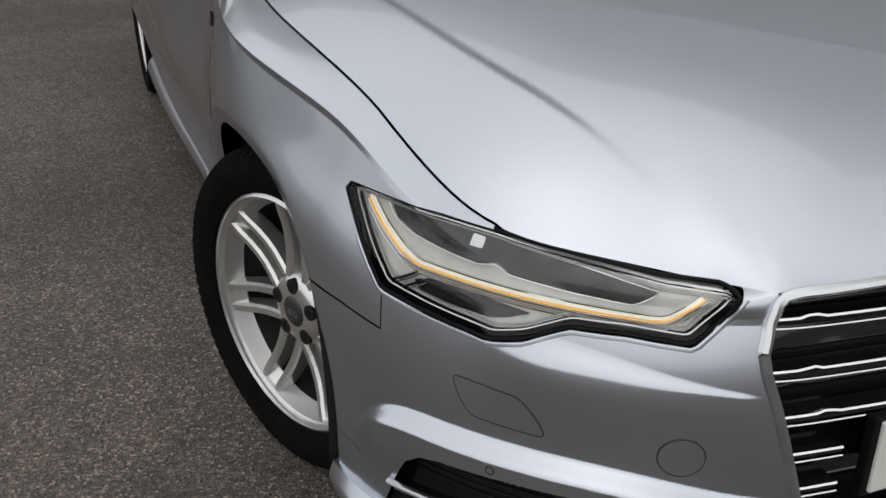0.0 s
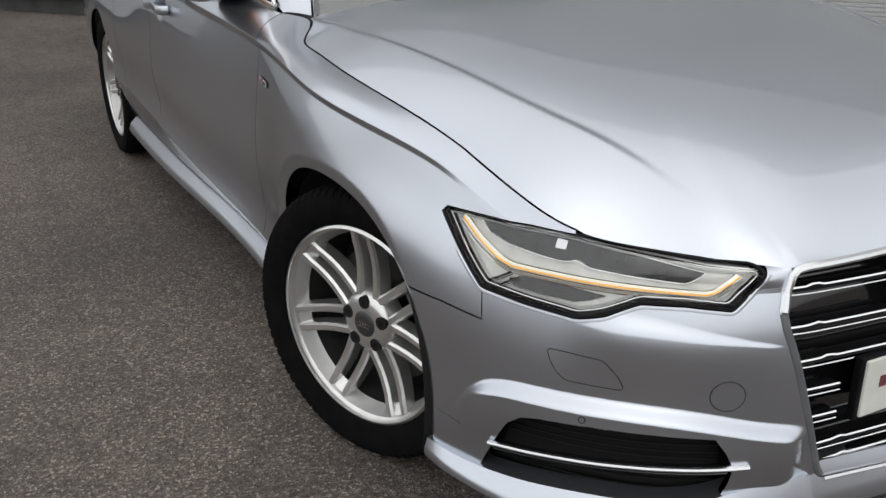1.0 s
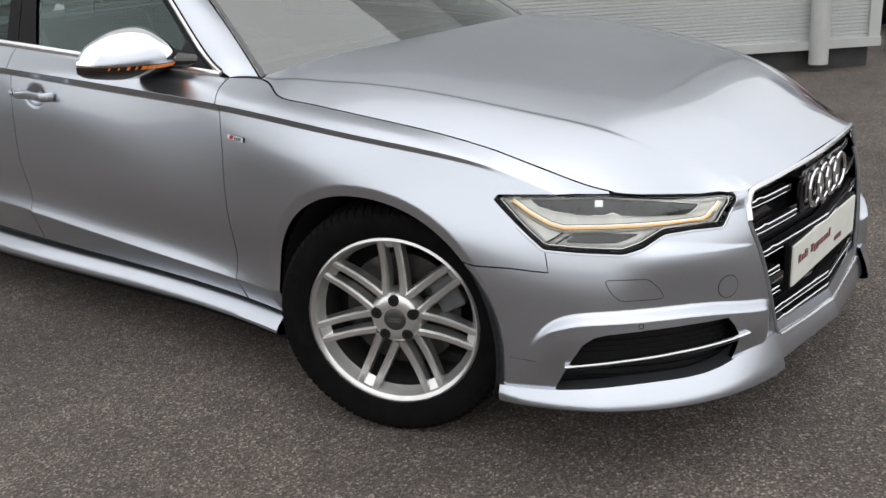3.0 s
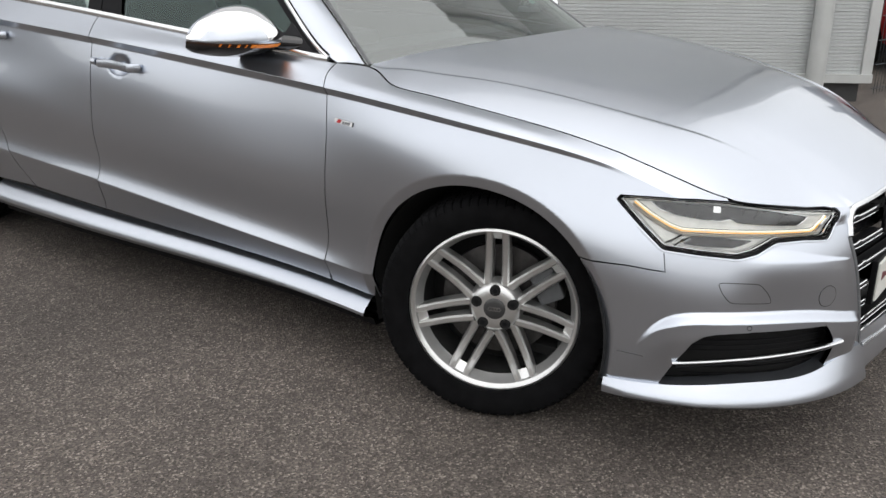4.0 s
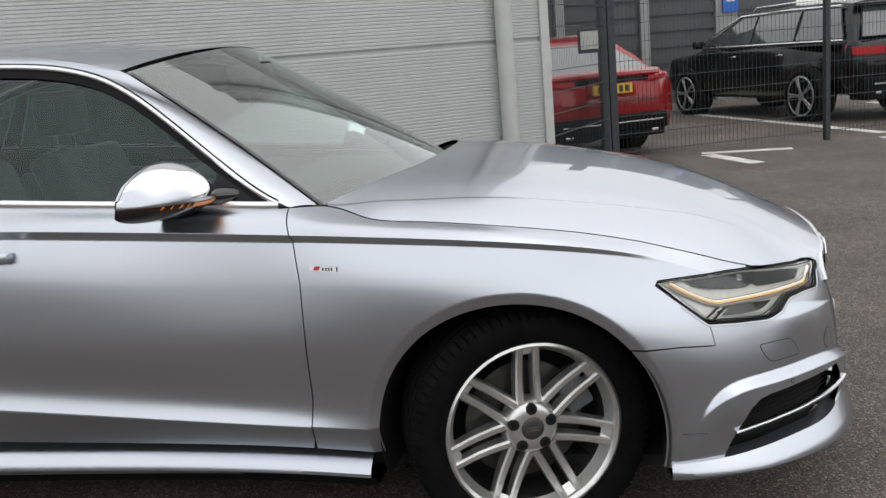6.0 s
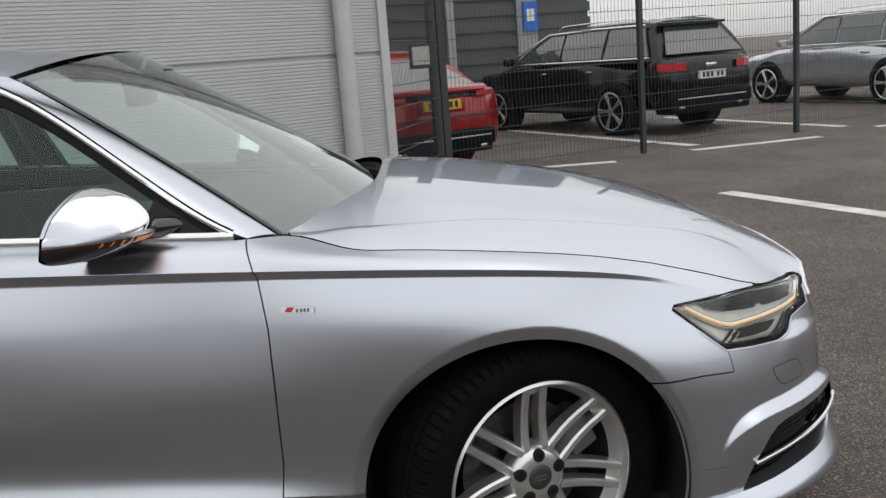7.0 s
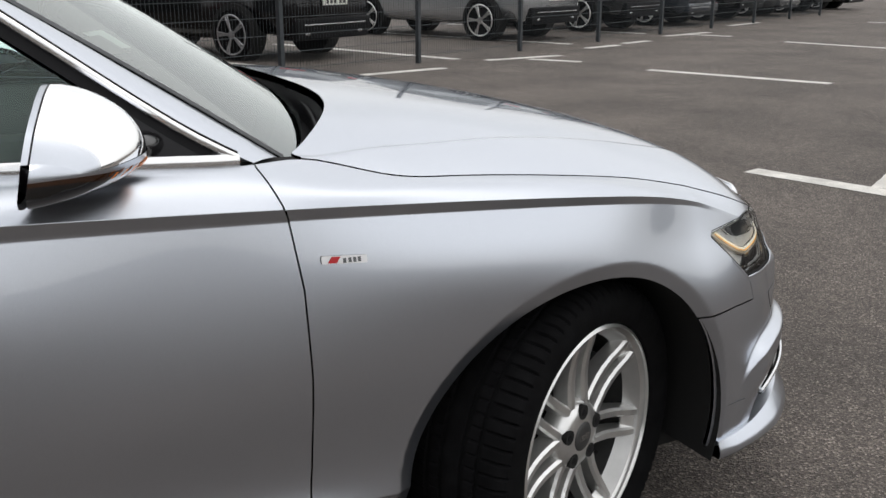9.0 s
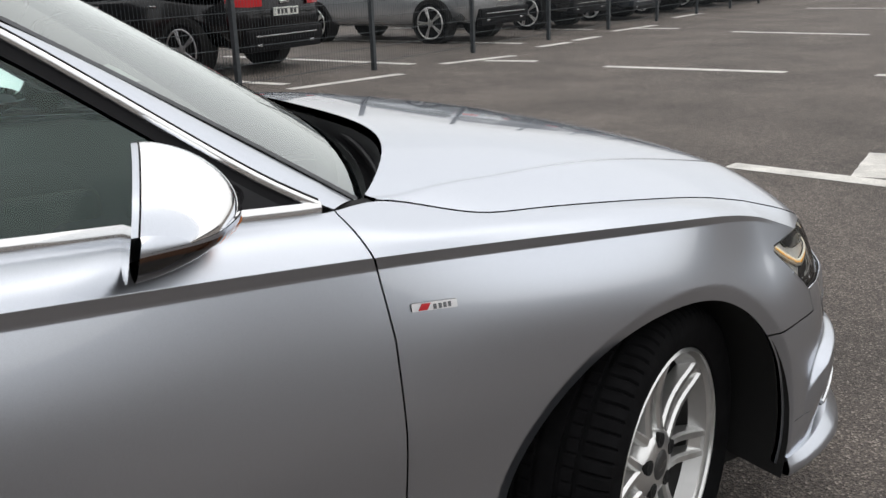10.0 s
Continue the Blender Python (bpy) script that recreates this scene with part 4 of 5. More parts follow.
for s0, z0 in ((-.625, .690),):
    lampbit("lens", [(s0 + .012, z0 - .007), (s0 - .012, z0 - .008), (s0 - .014, z0 + .006), (s0 + .010, z0 + .008)], SATIN, 0, -.0165, .003, "", .003)
guide = [(-.378, .6990), (-.430, .6720), (-.490, .6470), (-.525, .6385), (-.60, .6375), (-.74, .6340), (-.925, .6290), (-.948, .636), (-.985, .6620)]
turn = ((.55, .83), (.55, .83), (.3, .95), (0, 1), (0, 1), (0, 1), (.3, .9), (.9, .4), (.9, .4))
for dz, mat, w, h, lift in ((.0065, CHROME, .004, .0022, -.017), (.0038, WARM_LED, .007, .0042, -.015), (0, AMBER, .003, .0018, -.014), (-.0040, CHROME, .004, .0020, -.015), (-.0080, LAMP_GREY, .005, .0022, -.017), (-.0120, CHROME, .004, .0020, -.018)):
    lampwire("light_guide", line_on([(s + dz * (1 if i > 5 else -1) * ks, z + dz * kz) for i, ((s, z), (ks, kz)) in enumerate(zip(guide, turn))], lift), w, h, mat)
for fold in ([(-.525, .628), (-.497, .6135), (-.480, .607)], [(-.545, .622), (-.522, .611), (-.505, .602)]):
    lampwire("bezel_fold", line_on(fold, -.017), .009, .004, GLOSS_BLACK)
    lampwire("bezel_fold", line_on([(a_ - .006, b_ - .002) for a_, b_ in fold], -.015), .003, .002, CHROME)
rim_path = at_skin([p[0] for p in LAMP_R], [p[1] for p in LAMP_R], -.004)
lampwire("lamp_seal", rim_path, .0055, .006, BLACK_TRIM, True)
# rolled lower edge of the bumper under the lamp
edge = line_on([(-.40, .6455), (-.474, .5905), (-.570, .5815), (-.680, .5735), (-.735, .5855), (-.80, .6095), (-.88, .6105), (-.968, .6045), (-1.008, .638), (-1.036, .668)], -.0022)
both("bumper_edge", lambda: tube(edge, .006, .008, seg=8), SILVER, car)

# radiator grille
grille_back = flank("radiator_grille", GRILLE, GLOSS_BLACK, car, 0, 0, -.055, True, "black radiator grille with chrome-edged slats in a satin frame", .02)
gh = grille_back[0]


def sym(name, path_right, w, h, mat, parent, label="", up=(0, 0, 1), seg=8):
    full = [tuple(p) for p in path_right] + [(-p[0], p[1], p[2]) for p in list(path_right)[::-1][1:]]
    return part(name, tube(full, w, h, up, seg), mat, parent, label, smooth=True)


frame_top = line_on([(-1.0535, .607), (-1.0625, .640), (-1.0745, .668), (-1.086, .6765), (-1.108, .6800), (-1.25, .6850), (S_MID, .6870)], .002)
sym("grille_frame", frame_top, .018, .015, SATIN, gh, "satin aluminium grille frame")
low = line_on([(-1.056, .603), (-1.060, .575), (-1.075, .53), (-1.104, .43), (-1.142, .30), (-1.156, .278)], -.003)
both("grille_edge", lambda: tube(low, .018, .014, (0, -1, 0)), PLASTIC_GREY, gh)
sym("grille_sill", line_on([(-1.155, .279), (-1.30, .270), (S_MID, .268)], .002), .018, .012, SATIN, gh)
edge_s = lambda z: float(np.interp(z, (.28, .43, .53, .575, .612, .68), (-1.158, -1.112, -1.082, -1.068, -1.066, -1.085)))
for z, stop in ((.637, -.185), (.573, -.185), (.511, 0), (.456, -.30), (.400, -.30), (.342, 0), (.305, 0)):
    s0, s1 = edge_s(z), S_MID - (stop if stop else 0)
    pts = line_on([(s0, z), (s0 - .050, z + .001), (s0 - .052, z + .004), (s0 - .072, z + .004), (s0 - .074, z + .001), (min(s1, s0 - .084), z + .001)] if s1 < s0 - .09 else [(s0, z), (s1, z)], -.014)
    body_pts = line_on([(s0, z - .004), (s1, z - .004)], -.030)
    if stop:
        both("slat", lambda: tube(body_pts, .040, .012), BLACK_TRIM, gh)
        both("slat_trim", lambda: tube(pts, .007, .006, seg=6), CHROME, gh)
        both("slat_trim", lambda: tube([p - np.array((0, 0, .0115)) for p in line_on([(s0, z), (s1, z)], -.012)], .005, .003, seg=6), CHROME, gh)
    else:
        sym("slat", body_pts, .040, .012, BLACK_TRIM, gh)
        sym("slat_trim", pts, .007, .006, CHROME, gh, seg=6)
        sym("slat_trim", [p - np.array((0, 0, .0115)) for p in line_on([(s0, z), (S_MID, z)], -.012)], .005, .003, CHROME, gh, seg=6)
mid_y = float(skin(np.array(S_MID), np.array(6.0))[1])
part("emblem_base", block(-.16, .16, mid_y + .010, mid_y + .03, .552, .668, .012), GLOSS_BLACK, gh)
for k in range(4):
    cx = (k - 1.5) * .0665
    ring = [(cx + .047 * math.cos(t), mid_y - .002 + .10 * cx * cx, .612 + .047 * math.sin(t)) for t in np.linspace(0, 2 * math.pi, 33)[:-1]]
    part("emblem_ring", tube(ring, .013, .011, (0, 1, 0), closed=True), CHROME, gh, smooth=True)
plate = part("front_sign", block(-.262, .262, mid_y - .008, mid_y - .001, .386, .498, .003), SIGN_WHITE, gh, "white sign plate with dark red lettering bars")
part("sign_holder", block(-.272, .272, mid_y - .002, mid_y + .014, .378, .504, .003), BLACK_TRIM, gh)
for x0, x1, z0, z1 in ((-.225, -.207, .440, .462), (-.200, -.186, .440, .456), (-.179, -.165, .440, .464), (-.158, -.153, .440, .460), (-.128, -.110, .440, .462), (-.103, -.089, .434, .456), (-.082, -.068, .434, .456), (-.061, -.050, .440, .456), (-.043, -.029, .440, .456), (-.022, -.009, .440, .456), (-.002, .012, .440, .456), (.019, .033, .440, .464), (.075, .135, .410, .424)):
    part("lettering_bar", block(x0, x1, mid_y - .0095, mid_y - .0082, z0, z1), SIGN_RED, plate)

# side intakes
back = flank("side_intake", INTAKE, DARK, car, 0, 0, -.05, True, "dark side air intake", .02)
bar = line_on([(-.530, .309), (-.68, .327), (-.80, .337), (-.91, .343), (-.990, .348)], .004)
for ob, hh in zip(both("intake_blade", lambda: tube(bar, .012, .009), SATIN, car, "satin bright blade"), back):
    ob.parent = hh
bar2 = line_on([(-.54, .300), (-.68, .318), (-.80, .328), (-.91, .334), (-.958, .337)], -.008)
for ob, hh in zip(both("intake_blade_back", lambda: tube(bar2, .030, .012), GLOSS_BLACK, car), back):
    ob.parent = hh
for z in (.265, .285, .335, .350, .365):
    m = line_on([(-.56, z), (-.955, z + .006)], -.034)
    for ob, hh in zip(both("mesh_bar", lambda: tube(m, .006, .004, seg=6), BLACK_TRIM, car), back):
        ob.parent = hh

# joint lines of the washer cover, towing cover, sensor and lower bumper
GAP = material("joint_line", (.045, .047, .05), .5, .3)
for name, pts, r in (("washer_cover", [(-.630, .520), (-.740, .519), (-.768, .492), (-.781, .466), (-.668, .468), (-.645, .490)], .012), ("towing_cover", [(-.958 + .0305 * math.cos(t), .466 + .028 * math.sin(t)) for t in np.linspace(0, 2 * math.pi, 25)[:-1]], 0), ("parking_sensor", [(-.712 + .006 * math.cos(t), .4135 + .006 * math.sin(t)) for t in np.linspace(0, 2 * math.pi, 13)[:-1]], 0)):
    q = rounded(pts, r) if r else pts
    q = dense(q, .01)
    ring = at_skin([p[0] for p in q], [p[1] for p in q], .0002)
    both("cover_joint", lambda: tube(ring, .0022, .0022, closed=True, seg=5), GAP, car)
    flank(name, pts, SILVER, car, .0012, r, .0012, thick=.003, hp=.012, hq=.1)

both("bumper_joint", lambda: tube(line_on([(-.385, .318), (-.455, .314)], .0003), .002, .002, seg=5), GAP, car)

# ---- flank details ----
for c, h in ((1.535, .866), (2.365, .909)):
    path = [at_skin(c + dy, h + .02 * (dy), l)[0] for dy, l in ((-.108, .004), (-.102, .022), (-.085, .034), (-.03, .040), (.03, .041), (.075, .037), (.092, .024), (.097, .004))]
    both("door_handle", lambda: tube(path, .018, .030), SILVER, car, "silver bar door handle")
    both("handle_cap", lambda: tube([at_skin(c + dy, h + .02 * dy, .020)[0] for dy in (.105, .118, .130)], .026, .028), SILVER, car)
badge = flank("side_badge", [(.489, .7845), (.566, .789), (.566, .802), (.489, .7975)], BADGE, car, 0, .002, .004, True, "small bright side badge with a red corner", .005, hp=.01, hq=.05)
red = flank("badge_red", [(.541, .789), (.556, .790), (.549, .800), (.534, .799)], material("badge_red", (.45, .01, .015), .3), car, 0, 0, .0055, True, thick=.001, hp=.01, hq=.05)
for o, hh in zip(red, badge):
    o.parent = hh
for s0 in (.500, .508, .516, .525):
    bars = flank("badge_bar", [(s0, .788), (s0 + .005, .788), (s0 + .005, .796), (s0, .796)], PLASTIC_GREY, car, 0, 0, .0052, True, thick=.001, hp=.005, hq=.05)
    for o, hh in zip(bars, badge):
        o.parent = hh

# door mirrors: f runs from the outer end (0) to the inner end (1), e is the angle over the split line
MC = Vector((-.915, .985, 1.0))
MIRROR_UP = spline([(0, .18), (.03, .34), (.14, .64), (.31, .88), (.50, 1.0), (.64, .97), (.80, .68), (.92, .42), (1, .28)])
MIRROR_DEEP = spline([(0, .42), (.04, .58), (.14, .78), (.32, .95), (.5, 1.0), (.75, .86), (.92, .62), (1, .42)])


def mirror_point(f, e, grow=0.0):
    """A point of the housing; the rear edge is at 90 degrees, the nose at 0."""
    x = .128 - .300 * f
    c, k = max(math.cos(radians(e)), 0.0) ** 1.32, abs(math.sin(radians(e))) ** 1.1
    up, deep = float(MIRROR_UP(f)), float(MIRROR_DEEP(f))
    z = .102 * up * k if e > 0 else -.058 * (.35 + .65 * up) * k
    y = -(.138 + grow) * deep * c - .0145
    return (MC.x - x - grow * (1 - 2 * f), MC.y + y + .20 * x - .20 * z, MC.z + z + .035 * x)


def mirror_shell(e0, e1, n, grow=0.0, f0=0.0, f1=1.0, m=36):
    """A band of the housing between two angles."""
    fs = [f0 + (f1 - f0) * (.5 - .5 * math.cos(math.pi * k / m)) for k in range(m + 1)]
    rows = [[mirror_point(f, e, grow) for f in fs] for e in np.linspace(e0, e1, n)]
    if f0 == 0 and f1 == 1:
        for r in rows:                                 # close both ends towards the rear face
            for end, step in ((0, -.010), (-1, .012)):
                q = Vector(r[end])
                q = (q.x + step, MC.y - .012 + .20 * (MC.x - q.x) - .2 * (q.z - MC.z), MC.z + (q.z - MC.z) * .82)
                r.insert(0 if end == 0 else len(r), q)
    return loft(rows)


caps = both("door_mirror", lambda: mirror_shell(4, 90, 22), SILVER, car, "silver door mirror with an amber repeater strip", smooth="all")
REPEATER = material("repeater_lens", (.035, .012, .004), .15, coat=.5)


def mirror_rim(y0, y1, k):
    fs = np.linspace(0, 1, 37)
    rows = []
    for y in (y0, y1):
        rows.append([(MC.x + (p[0] - MC.x) * k, p[1] + .0145 + y, MC.z + (p[2] - MC.z) * k) for p in (mirror_point(f, 90) for f in fs)])
    return loft(rows)


for name, make, mat in (("repeater", lambda: mirror_shell(-21, -6, 4, .001), REPEATER), ("mirror_band", lambda: mirror_shell(-6, 4, 4, .001), SILVER), ("lower_shell", lambda: mirror_shell(-90, -21, 12), GLOSS_BLACK),
                        ("rim_gap", lambda: mirror_rim(-.020, -.006, .985), BLACK_TRIM), ("cap_rim", lambda: mirror_rim(-.0120, -.004, 1.0), SILVER)):
    for o, hh in zip(both(name, make, mat, car, smooth="all"), caps):
        o.parent = hh
for f0, f1 in ((.10, .115), (.17, .185), (.24, .265), (.31, .325), (.36, .41), (.415, .50), (.505, .80)):
    for o, hh in zip(both("repeater_segment", lambda: mirror_shell(-20, -8, 4, .004, f0, f1, 6), AMBER_DIM, car, "amber lit segment", smooth="all"), caps):
        o.parent = hh


def back_face():
    rows = []
    for k in np.linspace(0, 1, 9):
        row = []
        for f in np.linspace(0, 1, 30):
            a, b = Vector(mirror_point(f, -90)), Vector(mirror_point(f, 90))
            row.append(a.lerp(b, k) + Vector((0, .0105, 0)))
        rows.append(row)
    return loft(rows)
for o, hh in zip(both("mirror_glass", back_face, CHROME, car, "mirror glass"), caps):
    o.parent = hh
def foot():
    ring = lambda x, y, z, a, b: [(x, y + a * math.cos(t), z + b * math.sin(t)) for t in np.linspace(0, 2 * math.pi, 17)[:-1]]
    return loft([ring(-.75, .80, .985, .042, .024), ring(-.785, .825, .988, .042, .026), ring(-.82, .865, .992, .044, .024), ring(-.86, .91, .995, .04, .02)], close_ring=True, caps=True)
for o, hh in zip(both("mirror_foot", foot, GLOSS_BLACK, car), caps):
    o.parent = hh

# cowl and wipers
cowl = []
for u in np.linspace(-1, 1, 40):
    x = .72 * u
    b = screen(np.array(u * .985), np.array(.02))
    yf = .358 + .200 * abs(u) ** 3.6
    cowl.append([(x, yf + .004, float(bonnet(np.array([x]), np.array([yf - .01]))[0, 2]) - .016), (x, yf + .02, float(b[2]) - .060), (x, float(b[1]) - .01, float(b[2]) - .035), (x, float(b[1]) + .05, float(b[2]) + .01)])
part("scuttle_panel", loft(cowl), BLACK_TRIM, car, "black scuttle panel at the foot of the windscreen", smooth=True)
for u0, u1 in ((-.90, -.05), (-.15, .62)):
    pa = [screen(np.array(u0 + (u1 - u0) * k), np.array(-.075 + .02 * k)) + np.array((0, -.012, .004)) for k in np.linspace(0, 1, 14)]
    w = part("wiper", tube(pa, .012, .016), BLACK_TRIM, car, "black wiper arm and blade", smooth=True)
    pb = [p + np.array((0, -.02 * math.sin(math.pi * k), .012)) for k, p in zip(np.linspace(0, 1, 14), pa)]
    part("wiper_arm", tube(pb[2:10], .010, .008), BLACK_TRIM, w, smooth=True)

# ---- cabin ----
dash = [[(x, y, z) for y, z in ((.55, .90), (.75, .935), (1.0, .935), (1.08, .88), (1.06, .72), (.95, .5))] for x in np.linspace(-.70, .70, 12)]
part("dashboard", loft(dash), DASH, car, "dark grey dashboard", smooth=True)
part("binnacle", block(-.54, -.22, .93, 1.10, .90, .985, .03, 3), DASH, car, smooth=True)
wheel_c = Vector((-.375, 1.16, .86))
tilt = Matrix.Rotation(radians(-62), 3, "X")
ring = [wheel_c + tilt @ Vector((.182 * math.cos(t), .182 * math.sin(t), 0)) for t in np.linspace(0, 2 * math.pi, 37)[:-1]]
sw = part("steering_wheel", tube(ring, .028, .030, (0, .9, .4), closed=True), LEATHER, car, "leather steering wheel", smooth=True)
for a in (0, 180, 270):
    e = wheel_c + tilt @ Vector((.17 * math.cos(radians(a)), .17 * math.sin(radians(a)), 0))
    part("wheel_spoke", rod(wheel_c, e, .016, 10), PLASTIC_GREY, sw, smooth=True)
part("wheel_hub", block(wheel_c.x - .06, wheel_c.x + .06, wheel_c.y - .03, wheel_c.y + .03, wheel_c.z - .055, wheel_c.z + .055, .02), DASH, sw, smooth=True)


def seat(x, y, w, back_h):
    s0 = part("seat", block(x - w / 2, x + w / 2, y, y + .52, .42, .58, .05, 3), LEATHER, car, "dark leather seat with headrest", smooth=True)
    b = block(x - w / 2, x + w / 2, -.06, .08, 0, back_h, .05, 3)
    bmesh.ops.rotate(b, verts=b.verts[:], cent=(x, 0, 0), matrix=Matrix.Rotation(radians(-20), 3, "X"))
    bmesh.ops.translate(b, verts=b.verts[:], vec=(0, y + .50, .52))
    part("backrest", b, LEATHER, s0, smooth=True)
    yy, zz = y + .50 + back_h * .342 + .02, .52 + back_h * .94
    part("headrest", block(x - .13, x + .13, yy - .03, yy + .08, zz + .06, zz + .24, .04, 3), LEATHER, s0, smooth=True)
    for dx in (-.06, .06):
        part("headrest_post", rod((x + dx, yy + .02, zz - .04), (x + dx, yy + .03, zz + .09), .007, 8), CHROME, s0)
    return s0


for x in (-.375, .375):
    seat(x, 1.30, .52, .58)
seat(-.40, 2.28, .60, .55)
seat(.40, 2.28, .60, .55)
part("cabin_floor", block(-.74, .74, .6, 3.2, .22, .42), DASH, car)
part("door_card", block(-.80, -.76, .70, 2.55, .30, .935, .01), DASH, car)
part("door_card", block(.76, .80, .70, 2.55, .30, .935, .01), DASH, car)
part("parcel_shelf", block(-.6, .6, 2.75, 3.25, .98, 1.02, .01), DASH, car)
mir = screen(np.array(0.0), np.array(.80))
part("rear_view_mirror", block(-.12, .12, float(mir[1]) + .10, float(mir[1]) + .135, float(mir[2]) - .085, float(mir[2]) - .02, .018, 3), BLACK_TRIM, car, "black rear-view mirror", smooth=True)
part("sensor_housing", block(-.055, .055, float(mir[1]) + .02, float(mir[1]) + .16, float(mir[2]) - .035, float(mir[2]) + .02, .015), BLACK_TRIM, car, smooth=True)
stick = trimmed("permit_sticker", pane(.72, .86, .16, .28), lambda u, v: screen(u, v) + np.array((0, .006, -.006)), SIGN_WHITE, car, .05, .05, core=np.array((0, 1.8, .7)), rim=False, label="white paper slip inside the windscreen")
rows = [[(u * float(rx(max(y, 1.215))) * .97, y, min(float(rz(max(y, 1.215))), 1.40) - .03 + .03 * (1 - u * u)) for u in np.linspace(-1, 1, 9)] for y in np.linspace(1.25, 2.75, 12)]
strip("headliner", rows, HEADLINER, car, mirror=False)


# ---- bay markings ----
for p, q in (((7.95, -1.0), (7.95, -1.98)), ((7.80, -1.05), (6.85, -1.48)), ((8.49, -3.03), (8.88, -4.76)), ((9.57, -5.79), (9.74, -7.17)), ((9.45, -6.45), (8.76, -6.85)), ((10.66, -8.31), (10.97, -9.2)), ((11.2, -9.5), (11.53, -10.31)),
             ((12.33, -11.37), (12.85, -12.96)), ((12.5, -12.1), (11.7, -12.46)), ((14.4, -15.0), (15.1, -16.6)), ((2.14, -3.47), (1.17, -3.73)), ((4.41, -8.2), (2.2, -9.0)), ((10.2, -12.3), (7.79, -12.81)), ((14.0, -19.1), (11.8, -19.6)), ((9.0, -15.9), (6.6, -16.8)),
             ((13.93, -4.10), (9.90, -5.51)), ((14.0, -1.16), (9.0, -3.2)), ((16.0, -6.9), (11.5, -8.6)), ((18.0, -9.6), (13.1, -11.5))):
    paint(p, q)
paint((1.33, -3.80), (1.70, -4.50), .26)
paint((2.07, -5.36), (2.92, -6.98), .22)

# ---- fence mesh, gate posts and sign ----
WIRE = material("fence_wire", (.05, .058, .064), .45, .4)


def mesh_panel(p, q, z0=.06, z1=2.05):
    d = (q - p)
    n = max(2, int(d.length / .05))
    bm = bmesh.new()
    side_v = Vector((-d.y, d.x, 0)).normalized() * .0026
    along = d.normalized() * .0026
    for i in range(1, n):
        c = p.lerp(q, i / n)
        ring = [c + side_v, c + along, c - side_v, c - along]
        lo, hi = [bm.verts.new(v + Vector((0, 0, z0))) for v in ring], [bm.verts.new(v + Vector((0, 0, z1))) for v in ring]
        for k in range(4):
            bm.faces.new((lo[k], lo[(k + 1) % 4], hi[(k + 1) % 4], hi[k]))
    for z in np.arange(z0 + .05, z1, .2):
        for off in (.006, -.006):
            o = side_v.normalized() * off
            up = Vector((0, 0, .0032))
            ring = [side_v * 1.2, up, -side_v * 1.2, -up]
            lo, hi = [bm.verts.new(p + o + r + Vector((0, 0, z))) for r in ring], [bm.verts.new(q + o + r + Vector((0, 0, z))) for r in ring]
            for k in range(4):
                bm.faces.new((lo[k], lo[(k + 1) % 4], hi[(k + 1) % 4], hi[k]))
    return part("mesh_panel", bm, WIRE, fence)


posts = [POST0 - FENCE_D * 2.71] + [POST0 + FENCE_D * 2.53 * k for k in range(0, 9)]
for p, q in zip(posts, posts[1:]):
    mesh_panel(p, q)
mesh_panel(W_END + Vector((.1, -.03, 0)), posts[0])
for off in (-.047, .047):
    c = posts[0] + FENCE_D * off
    g = block(-.042, .042, -.042, .042, 0, 2.4, .006)
    bmesh.ops.rotate(g, verts=g.verts[:], cent=(0, 0, 0), matrix=Matrix.Rotation(math.atan2(FENCE_D.y, FENCE_D.x), 3, "Z"))
    bmesh.ops.translate(g, verts=g.verts[:], vec=c)
    part("gate_post", g, FENCE, fence, "thick dark steel gate post")
sign = empty("notice_board", "small white framed notice on the mesh fence", "sign", pose(*(posts[0] - FENCE_D * .22 - BAY_D * .05 + Vector((0, 0, 1.36))), 0, 0, math.degrees(math.atan2(FENCE_D.y, FENCE_D.x))))
part("frame", block(-.12, .12, -.02, .02, -.13, .13, .006), FENCE, sign)
part("face", block(-.10, .10, -.026, -.019, -.09, .10, .002), SIGN_WHITE, sign)

# ---- parked cars ----
GLASS_FAR = material("far_glass", (.06, .072, .072), .06, coat=.9)
TAIL_RED = material("tail_lamp_red", (.45, .015, .02), .2, coat=.8, emit=.08)
PLATE_Y = material("plate_yellow", (.72, .47, .03), .4)
PLATE_BAR = material("plate_bar", (.03, .03, .03), .5)


